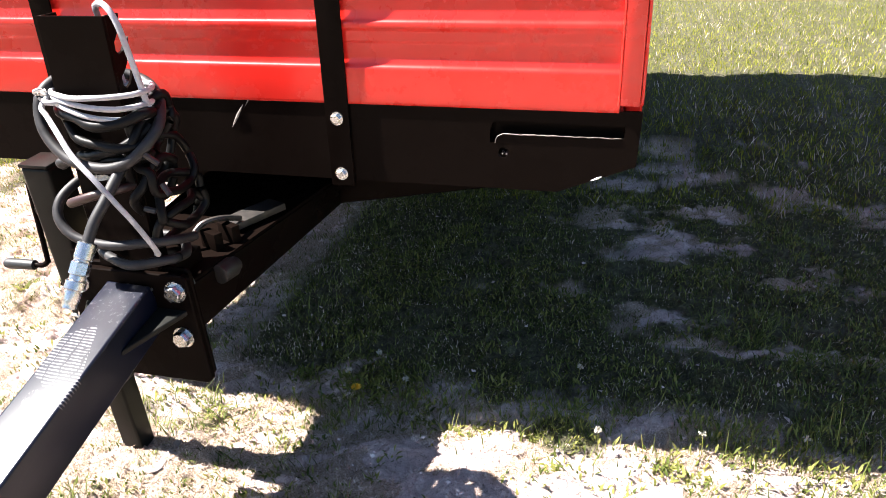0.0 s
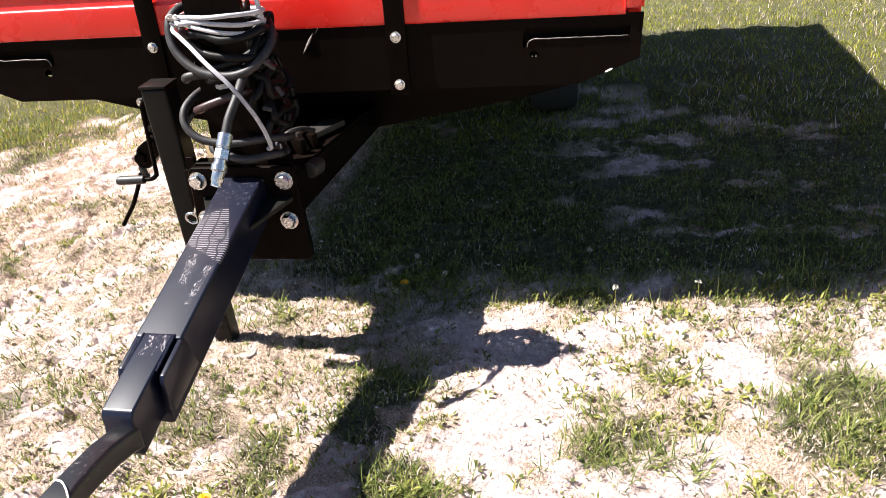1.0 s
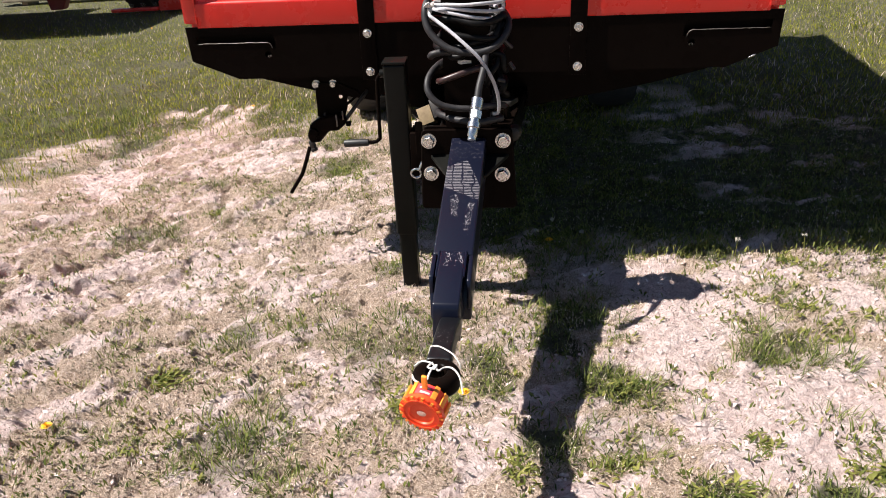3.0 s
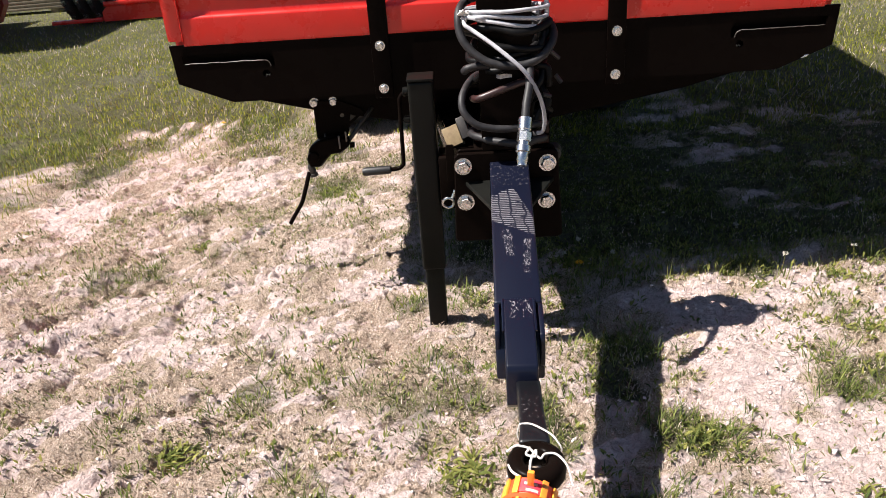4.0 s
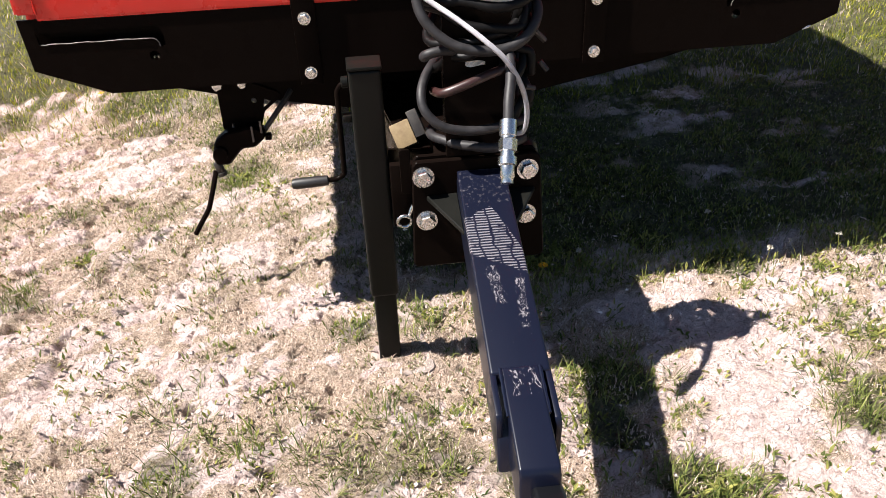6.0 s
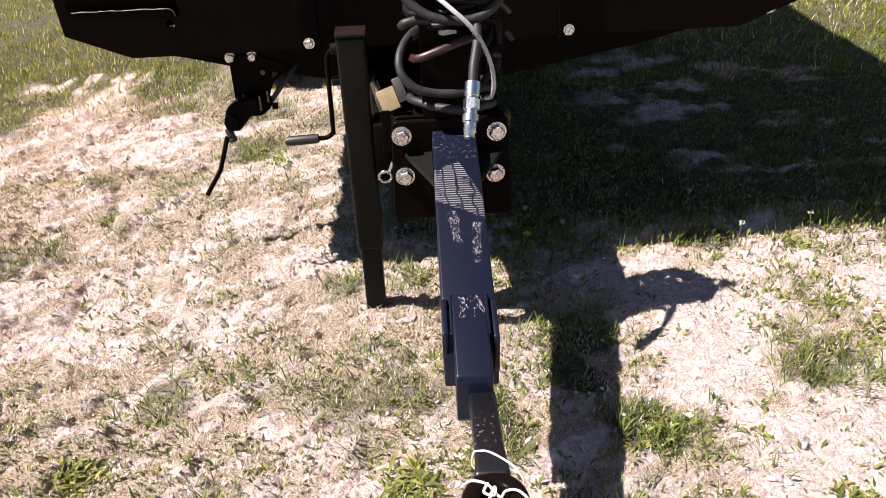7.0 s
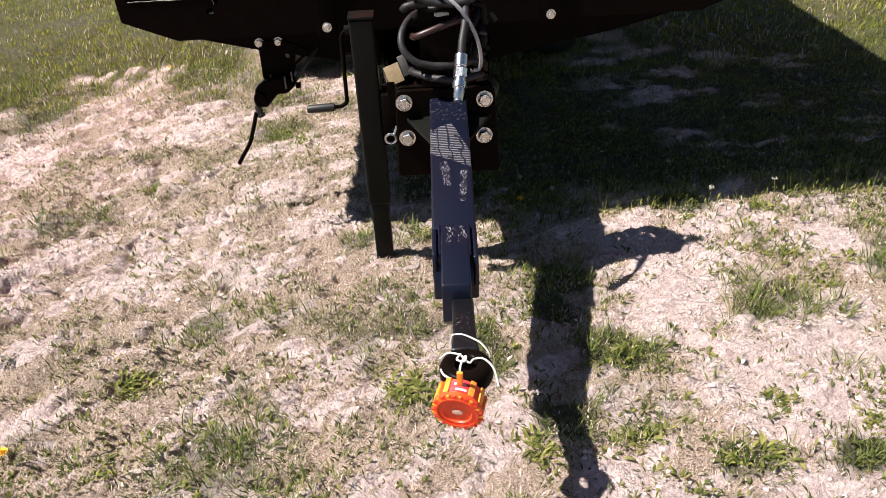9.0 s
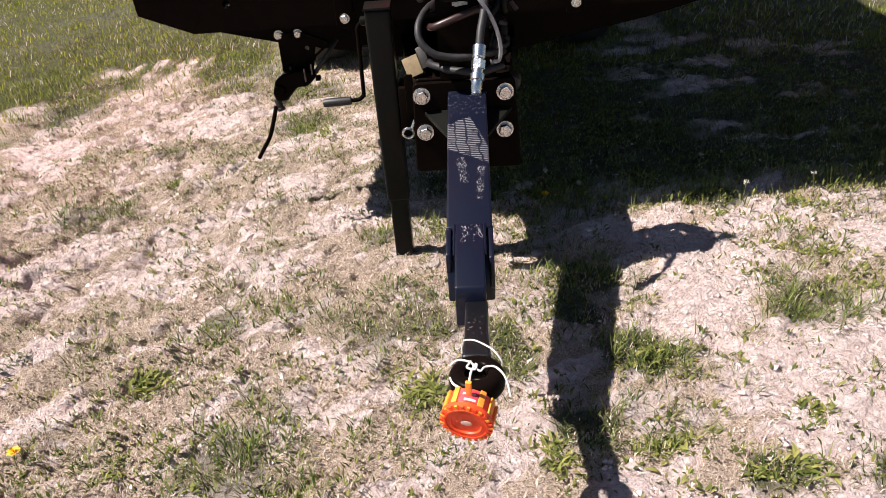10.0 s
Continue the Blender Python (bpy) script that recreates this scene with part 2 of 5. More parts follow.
GREEN = blade_mat("grass_green", (0.026, 0.048, 0.011), (0.32, 0.345, 0.105), 0.45)
STRAW = blade_mat("dry_straw", (0.26, 0.185, 0.135), (0.84, 0.70, 0.61), 0.3)
CRUMB = blade_mat("pale_soil_flakes", (0.54, 0.41, 0.38), (0.86, 0.72, 0.69))
MEADOW = blade_mat("meadow_green", (0.058, 0.088, 0.007), (0.44, 0.415, 0.055), 0.42)
LEAF = blade_mat("weed_leaf", (0.055, 0.08, 0.018), (0.33, 0.31, 0.09), 0.42)
ROSETTE = blade_mat("rosette_leaf", (0.07, 0.095, 0.02), (0.36, 0.34, 0.10), 0.42, True)
YELLOW = plain("dandelion_yellow", (0.85, 0.52, 0.02), (0.80, 0.38, 0.01), 0.7, 0.0, 200.0)


# ---- mesh helpers ----
def mesh_of(bm, name, material, smooth=False, angle=40):
    bmesh.ops.recalc_face_normals(bm, faces=bm.faces[:])
    me = bpy.data.meshes.new(name)
    bm.to_mesh(me)
    bm.free()
    me.materials.append(material)
    if smooth:
        me.shade_smooth()
        me.set_sharp_from_angle(angle=radians(angle))
    return me


def part(name, bm, material, parent=None, label="", smooth=True):
    ob = new(name, mesh_of(bm, name, material, smooth))
    if parent:
        ob.parent = parent
    if label:
        tagged(ob, label)
    return ob


def empty(name, label, category, m=None, group=""):
    ob = new(name)
    ob.empty_display_size = 0.1
    if m is not None:
        ob.matrix_world = m
    return tagged(ob, label, category, group)


def bevelled(bm, width, segs=2):
    bmesh.ops.recalc_face_normals(bm, faces=bm.faces[:])
    sharp = [e for e in bm.edges if len(e.link_faces) == 2 and e.calc_face_angle(0) > radians(35)]
    bmesh.ops.bevel(bm, geom=sharp, offset=width, segments=segs, affect="EDGES", profile=0.6)
    return bm


def box(x0, x1, y0, y1, z0, z1, bev=0.003, m=None, bm=None):
    b = bm if bm is not None else bmesh.new()
    got = bmesh.ops.create_cube(b, size=1.0)
    t = Matrix.Translation(((x0 + x1) / 2, (y0 + y1) / 2, (z0 + z1) / 2)) @ Matrix.Diagonal((x1 - x0, y1 - y0, z1 - z0, 1))
    bmesh.ops.transform(b, matrix=(m or Matrix()) @ t, verts=got["verts"])
    if bev and bm is None:
        bevelled(b, bev)
    return b


def plate(loop, y0, y1, holes=(), bev=0.0015, m=None):
    """A plate cut to an outline in x and z, with holes, between two depths."""
    b = bmesh.new()
    edges = []
    for pts in (loop, *holes):
        vs = [b.verts.new((x, y0, z)) for x, z in pts]
        edges += [b.edges.new((vs[i], vs[(i + 1) % len(vs)])) for i in range(len(vs))]
    bmesh.ops.triangle_fill(b, edges=edges, use_beauty=True, use_dissolve=False)
    out = bmesh.ops.extrude_face_region(b, geom=b.faces[:])
    bmesh.ops.translate(b, vec=(0, y1 - y0, 0), verts=[v for v in out["geom"] if isinstance(v, bmesh.types.BMVert)])
    if bev:
        bevelled(b, bev, 1)
    if m:
        b.transform(m)
    return b


def arc(cx, cz, r, a0, a1, n=8):
    return [(cx + r * math.cos(radians(a0 + (a1 - a0) * i / n)), cz + r * math.sin(radians(a0 + (a1 - a0) * i / n))) for i in range(n + 1)]


def rounded(x0, x1, z0, z1, r, n=5):
    return arc(x1 - r, z0 + r, r, -90, 0, n) + arc(x1 - r, z1 - r, r, 0, 90, n) + arc(x0 + r, z1 - r, r, 90, 180, n) + arc(x0 + r, z0 + r, r, 180, 270, n)


def smoothed(points, steps=8, closed=False):
    """A Catmull-Rom line through the points."""
    p = [Vector(q) for q in points]
    n = len(p)
    out = []
    for i in range(n if closed else n - 1):
        a, b, c, d = (p[(i + k) % n] if closed else p[min(max(i + k, 0), n - 1)] for k in (-1, 0, 1, 2))
        for s in range(steps):
            t = s / steps
            out.append(0.5 * ((2 * b) + (c - a) * t + (2 * a - 5 * b + 4 * c - d) * t * t + (3 * b - a - 3 * c + d) * t**3))
    if not closed:
        out.append(p[-1])
    return out


def tube(line, r, n=10, bm=None, caps=True, radii=None):
    """A round rod or hose swept along a line."""
    b = bm if bm is not None else bmesh.new()
    line = [Vector(q) for q in line]
    side = None
    rings = []
    for i, q in enumerate(line):
        d = (line[min(i + 1, len(line) - 1)] - line[max(i - 1, 0)]).normalized()
        if side is None:
            side = d.orthogonal().normalized()
        side = (side - d * side.dot(d)).normalized()
        up = d.cross(side)
        k = radii[i] if radii else r
        rings.append([b.verts.new(q + (side * math.cos(2 * math.pi * j / n) + up * math.sin(2 * math.pi * j / n)) * k) for j in range(n)])
    for a, c in zip(rings, rings[1:]):
        for j in range(n):
            b.faces.new((a[j], a[(j + 1) % n], c[(j + 1) % n], c[j]))
    if caps:
        b.faces.new(rings[0][::-1])
        b.faces.new(rings[-1])
    return b


def lathe(profile, n=24, m=None, bm=None, caps=True):
    """Turns (radius, height) pairs round z."""
    b = bm if bm is not None else bmesh.new()
    rings = []
    for r, h in profile:
        ring = [Vector((r * math.cos(2 * math.pi * j / n), r * math.sin(2 * math.pi * j / n), h)) for j in range(n)]
        rings.append([b.verts.new(m @ v if m else v) for v in ring])
    for a, c in zip(rings, rings[1:]):
        for j in range(n):
            b.faces.new((a[j], a[(j + 1) % n], c[(j + 1) % n], c[j]))
    if caps:
        b.faces.new(rings[0][::-1])
        b.faces.new(rings[-1])
    return b


FRONT = Matrix.Rotation(radians(90), 4, "X")  # turns +z to -y


def hex_bolt(r, h, m, washer=True):
    """A hexagon head with a chamfered top and a washer, facing the local +z."""
    b = bmesh.new()
    if washer:
        lathe([(r * 1.28, 0.0), (r * 1.28, 0.0035), (r * 0.5, 0.0035)], 20, m, b)
    z0 = 0.0035 if washer else 0.0
    rings = []
    for k, z in ((1.0, z0), (1.0, z0 + h * 0.82), (0.86, z0 + h)):
        rings.append([b.verts.new(m @ Vector((r * k * math.cos(math.pi * j / 3 + 0.2), r * k * math.sin(math.pi * j / 3 + 0.2), z))) for j in range(6)])
    for a, c in zip(rings, rings[1:]):
        for j in range(6):
            b.faces.new((a[j], a[(j + 1) % 6], c[(j + 1) % 6], c[j]))
    b.faces.new(rings[-1])
    b.faces.new(rings[0][::-1])
    return b

# ---- the ground ----
GRASSY = [(-0.67, -0.79, 0.18), (1.01, -0.28, 0.16), (-0.82, -0.2, 0.12), (-1.58, 0.69, 0.20), (-0.31, -0.25, 0.13), (0.45, -0.45, 0.11),
          (0.25, -0.71, 0.09), (0.95, -0.92, 0.09), (-1.49, 1.34, 0.10), (-0.83, 1.68, 0.2), (0.35, -0.05, 0.14), (-0.34, 0.31, 0.09)]
GRASSY += [(1.59, -0.08, 0.20), (0.09, -0.43, 0.10), (0.66, -0.91, 0.08), (-0.18, -0.24, 0.11), (0.05, -0.32, 0.1), (1.74, 0.71, 0.18), (1.56, 1.15, 0.14),
           (1.80, 0.85, 0.2), (0.36, 0.68, 0.15), (0.75, 0.69, 0.12), (0.97, 0.48, 0.11), (0.30, -0.22, 0.10), (0.09, 1.06, 0.15), (1.81, 2.05, 0.24)]
# thinner, greyer grass
SPARSE = [(-0.69, -0.12, 0.15), (-0.50, -0.20, 0.14), (-0.57, -0.30, 0.09), (0.13, -0.45, 0.10), (-0.32, -0.37, 0.12), (0.47, -0.18, 0.11), (0.17, 0.27, 0.10), (-0.15, 0.37, 0.13), (-0.23, -0.10, 0.14), (1.16, 0.04, 0.11),
           (1.65, 0.25, 0.16), (1.53, 0.49, 0.20), (1.26, 0.34, 0.12), (1.80, 0.38, 0.20), (0.50, -0.46, 0.10), (0.60, -0.54, 0.08), (0.72, -0.50, 0.07), (1.14, -0.73, 0.11), (0.39, -0.74, 0.10), (0.98, -0.16, 0.09),
           (1.38, -0.93, 0.08), (-1.20, -0.67, 0.12), (-1.54, -0.15, 0.09), (-1.72, 0.20, 0.09), (-1.66, 0.54, 0.10), (-1.24, 0.17, 0.06), (-0.53, 0.0, 0.06), (0.90, -0.04, 0.05),
           (-0.79, 1.63, 0.16), (-0.92, 2.20, 0.25), (-1.38, 2.45, 0.25), (-0.55, 0.74, 0.10), (-1.37, 1.01, 0.14), (-0.62, 1.2, 0.13), (-1.9, 1.4, 0.2), (-1.1, 1.35, 0.12), (-0.09, 0.45, 0.12), (0.28, 0.42, 0.15), (0.24, 0.22, 0.12), (0.45, 0.52, 0.12)]
GRASSY += [(1.62, -0.18, 0.22), (-0.80, 1.66, 0.15), (-0.90, 2.25, 0.26), (-1.2, 2.75, 0.3), (-1.40, 2.35, 0.2), (-0.56, 1.95, 0.16)]
WORN = [(0.93, -0.57, 0.17), (-0.53, -0.36, 0.06), (-0.77, -0.62, 0.06), (-1.25, -0.52, 0.09), (-1.37, 1.74, 0.14), (-1.76, 1.86, 0.10), (0.72, -0.22, 0.19),
        (1.37, 0.10, 0.16), (1.23, -0.33, 0.14), (-0.98, 0.37, 0.20), (1.48, 2.86, 0.26), (1.28, 1.82, 0.22), (0.82, -0.09, 0.17), (-0.54, 0.53, 0.14)]
WORN += [(-0.37, 0.49, 0.09), (-0.74, 0.01, 0.09), (-2.21, 1.51, 0.25), (0.74, 0.36, 0.14), (1.46, 1.21, 0.1), (1.10, 0.36, 0.16), (0.55, 1.60, 0.14),
         (2.25, 2.33, 0.18), (2.12, 2.90, 0.18), (-1.2, 0.15, 0.2), (-1.75, 0.2, 0.2), (0.75, -1.05, 0.12), (-1.95, 2.95, 0.3), (-2.4, 3.0, 0.2)]
WORN += [(1.06, -0.52, 0.24), (0.86, -0.68, 0.22), (1.3, -0.72, 0.26), (0.72, -0.50, 0.12), (0.02, -0.72, 0.13), (0.35, -0.98, 0.16), (-1.0, 0.62, 0.16), (-1.5, 0.45, 0.2), (0.78, 0.14, 0.2), (0.62, -0.08, 0.12), (0.95, 0.05, 0.14), (0.52, 0.33, 0.14), (0.62, 0.20, 0.10)]


def value_noise(x, y, scale, seed):
    """Smooth lattice noise from 0 to 1, for arrays."""
    u, v = x * scale + 57.3 * seed, y * scale - 31.7 * seed
    i, j = np.floor(u), np.floor(v)
    f, g = u - i, v - j
    f, g = f * f * (3 - 2 * f), g * g * (3 - 2 * g)

    def h(a, b):
        s = np.sin(a * 127.1 + b * 311.7 + seed * 74.7) * 43758.5453
        return s - np.floor(s)

    return (h(i, j) * (1 - f) + h(i + 1, j) * f) * (1 - g) + (h(i, j + 1) * (1 - f) + h(i + 1, j + 1) * f) * g


def fractal(x, y, scale, seed, octaves=4, gain=0.55):
    out, amp, total = 0.0, 1.0, 0.0
    for k in range(octaves):
        out = out + amp * value_noise(x, y, scale * 2.03**k, seed + 3 * k)
        total += amp
        amp *= gain
    return out / total


def ramp01(v, lo, hi):
    t = np.clip((v - lo) / (hi - lo), 0, 1)
    return t * t * (3 - 2 * t)


def spots(x, y, places, wobble):
    out = np.zeros_like(x)
    for a, b, r in places:
        d = np.hypot(x - a, y - b) / r * (1 + wobble)
        out = np.maximum(out, 1 - ramp01(d, 0.45, 1.35))
    return out


def meadow(x, y):
    """How green and how bare the ground is at each place."""
    wob = (fractal(x, y, 9.0, 2, 3) - 0.5) * 1.1
    bare = spots(x, y, WORN, wob) * (1 - 0.72 * ramp01(y, 0.62, 0.85) * ramp01(x, 0.0, 0.3)) * (1 - (0.22 + 0.5 * ramp01(-x, -0.2, 0.3)) * (1 - ramp01(fractal(x, y, 15.0, 6, 3), 0.40, 0.56)))
    bare = bare * (1 - 0.75 * np.exp(-(((y - 0.47) / 0.10) ** 2)) * ramp01(x, 0.1, 0.3))
    green = np.maximum(spots(x, y, GRASSY, wob) * (1 - 0.35 * ramp01(-x, -0.3, 0.2)), 0.44 * spots(x, y, SPARSE, wob))
    edge = (fractal(x, y, 0.8, 13, 3) - 0.5) * 3.0
    far = np.maximum(ramp01(y + 0.25 * np.minimum(x, 0.5) + edge * 0.4, 2.4, 5.4), ramp01(x + edge * 0.5 + 0.35 * np.clip(y, -3, 2), 2.2, 3.4) * (0.35 + 0.6 * ramp01(fractal(x, y, 1.9, 23, 4), 0.42, 0.60)))
    far = np.maximum(far, ramp01(np.hypot(x, y + 1.0) + edge, 4.0, 6.5))
    far = np.maximum(far, ramp01(-x, 0.9, 1.6) * ramp01(y - 0.5 * np.clip(x + 2.5, 0, 2) + (fractal(x, y, 2.0, 19, 4) - 0.5) * 2.6, 1.25, 2.6))
    patch = fractal(x, y, 2.6, 5, 4)
    far = far * (0.82 + 0.18 * ramp01(patch, 0.30, 0.48))
    # soil patches on the right, whose paler colour also lightens the open shade
    open_soil = ramp01(x + 0.35 * (y - 1.5) + (fractal(x, y, 3.0, 83, 3) - 0.5) * 1.2, 0.95, 1.35) * (1 - ramp01(x, 2.3, 3.0)) * (1 - ramp01(y, 3.0, 3.8))
    # grass below the trailer, thickened so its dark colour also deepens the shade
    under = ramp01(y, 0.5, 0.75) * ramp01(x, -0.38, -0.08) * ramp01(patch, 0.18, 0.36)
    under = under * (1 - 0.72 * open_soil * ramp01(fractal(0.7 * x, 1.3 * y, 4.5, 87, 4), 0.46, 0.66))
    faint = ramp01(fractal(x, y, 4.5, 9, 4), 0.46, 0.68) * 0.44
    green = np.maximum.reduce([green, far, under, faint * (1 - bare)])
    return np.clip(green * (1 - 0.8 * bare * (y < 3.6)), 0, 1), np.clip(bare, 0, 1)


def thatch(x, y):
    """How closely dead grass covers the soil: streaks along the old wheel tracks, open where the crust shows."""
    u, v = 0.85 * x + 0.53 * y, 0.85 * y - 0.53 * x
    n = 0.65 * fractal(u * 0.6, v * 1.35, 14.0, 91, 3, 0.6) + 0.35 * fractal(u * 0.7, v * 1.2, 5.0, 93, 2, 0.6)
    return ramp01(n + 0.10 * (fractal(x, y, 1.6, 95, 2) - 0.5), 0.385, 0.535) * (1 - 0.92 * meadow(x, y)[1])


def relief(x, y):
    near = np.exp(-((np.maximum(np.hypot(x, y - 0.8) - 3.5, 0) / 4) ** 2))
    broad = (fractal(x, y, 2.2, 4, 2) - 0.5) * 0.04
    lumps = (fractal(0.8 * x + 0.4 * y, 1.15 * y - 0.5 * x, 10.0, 11, 3, 0.6) - 0.5) * 0.062
    lumps = np.minimum(lumps, 0.006 + 0.25 * lumps) * (1 + 0.7 * ramp01(-x, 0.5, 1.3))
    u, v = 0.85 * x + 0.53 * y, 0.85 * y - 0.53 * x
    # dried crust: flat-topped plates between narrow creases, drawn out along the old wheel tracks
    left = ramp01(-x, -0.4, 0.6)
    wu, wv = u + (fractal(x, y, 9.0, 61, 2) - 0.5) * 0.10, v + (fractal(x, y, 9.0, 67, 2) - 0.5) * 0.10
    crease = np.abs(fractal(wu * 0.55, wv * 1.3, 12.0, 17, 2, 0.5) - 0.5)
    plates = ramp01(crease, 0.0, 0.055) * (0.010 + 0.013 * left)
    fine = np.abs(fractal(wu * 0.8, wv * 1.2, 34.0, 29, 2, 0.6) - 0.5)
    plates = plates + ramp01(fine, 0.0, 0.10) * 0.0075 + (fractal(x, y, 60.0, 71, 2) - 0.5) * 0.011
    worn = ramp01(fractal(x, y, 3.2, 75, 3), 0.30, 0.52)
    clods = plates * (0.35 + 0.65 * worn)
    rut = np.exp(-(((x + 1.85) / 0.5) ** 2)) * np.exp(-(((y - 0.15) / 0.5) ** 2))
    clods = clods + rut * np.abs(fractal(u * 0.35, v * 1.3, 9.0, 27, 3, 0.6) - 0.5) * 0.20
    return (broad + lumps + clods - 0.008) * near + 0.012 * np.exp(-(((x + 0.22) / 0.17) ** 2) - ((y - 0.17) / 0.15) ** 2) + (fractal(x, y, 0.25, 8, 2) - 0.5) * 0.12 * (1 - near)


def spread(lo, hi, step, reach):
    """Grid lines: even from lo to hi, then ever wider out to reach."""
    mid = list(np.arange(lo, hi + step / 2, step))
    out, d, p = [], step, hi
    while p < reach:
        d *= 1.22
        p += d
        out.append(p)
    back, d, p = [], step, lo
    while p > -reach:
        d *= 1.22
        p -= d
        back.append(p)
    return np.array(back[::-1] + mid + out)


def build_ground():
    gx, gy = spread(-2.2, 2.3, 0.008, 1500.0), spread(-1.4, 2.3, 0.008, 1500.0)
    x, y = np.meshgrid(gx, gy)
    x, y = x.ravel(), y.ravel()
    z = relief(x, y)
    green = meadow(x, y)[0]
    nx, ny = len(gx), len(gy)
    i = (np.arange(ny - 1)[:, None] * nx + np.arange(nx - 1)[None]).ravel()
    quads = np.stack([i, i + 1, i + nx + 1, i + nx], 1)
    me = fast_mesh("ground", np.stack([x, y, z], 1), quads)
    for name, v in (("green", green), ("thatch", thatch(x, y))):
        a = me.attributes.new(name, "FLOAT", "POINT")
        a.data.foreach_set("value", v.astype(np.float32))
    me.shade_smooth()
    me.materials.append(GROUND)
    return tagged(new("ground", me), "pale trampled soil with dry thatch and patchy grass", "ground", kind="structure")


def fast_mesh(name, verts, faces):
    """A mesh from arrays of places and of faces that all have the same number of corners."""
    me = bpy.data.meshes.new(name)
    me.vertices.add(len(verts))
    me.vertices.foreach_set("co", verts.astype(np.float32).ravel())
    k = faces.shape[1]
    me.loops.add(faces.size)
    me.loops.foreach_set("vertex_index", faces.astype(np.int32).ravel())
    me.polygons.add(len(faces))
    me.polygons.foreach_set("loop_start", (np.arange(len(faces)) * k).astype(np.int32))
    me.update(calc_edges=True)
    return me


def blades(name, x, y, length, width, lean, rng, material, label, category, curl=0.5, heading=None, shape=(1.0, 0.8, 0.12), rise=0.0):
    """Many thin bent blades as one mesh: two quads each, tapering to the tip."""
    n = len(x)
    a = rng.uniform(0, 2 * np.pi, n) if heading is None else heading
    d = np.stack([np.cos(a), np.sin(a)], 1)
    s = np.stack([-d[:, 1], d[:, 0]], 1)
    root = np.stack([x, y, relief(x, y) - 0.004 + rise], 1)
    rows = []
    for k, w in zip((0.0, 0.5, 1.0), shape):
        out = lean * (k + curl * k * k) / (1 + curl)
        up = np.sqrt(np.clip(1 - np.minimum(lean * (0.6 + 0.5 * curl * k), 0.995) ** 2, 0.004, 1)) * k
        p = root + np.concatenate([d * (out * length)[:, None], (up * length)[:, None] + 0.004 * (k > 0)], 1)
        o = np.concatenate([s * (width * w / 2)[:, None], np.zeros((n, 1))], 1)
        rows += [p - o, p + o]
    verts = np.stack(rows, 1).reshape(-1, 3)
    b = np.arange(n)[:, None] * 6
    quads = np.concatenate([b + np.array([0, 1, 3, 2]), b + np.array([2, 3, 5, 4])], 0)
    me = fast_mesh(name, verts, quads)
    me.materials.append(material)
    return tagged(new(name, me), label, category, kind="stuff")


def scatter(rng, count, x0, x1, y0, y1, keep):
    x, y = rng.uniform(x0, x1, count), rng.uniform(y0, y1, count)
    k = rng.uniform(0, 1, count) < keep(x, y)
    return x[k], y[k]


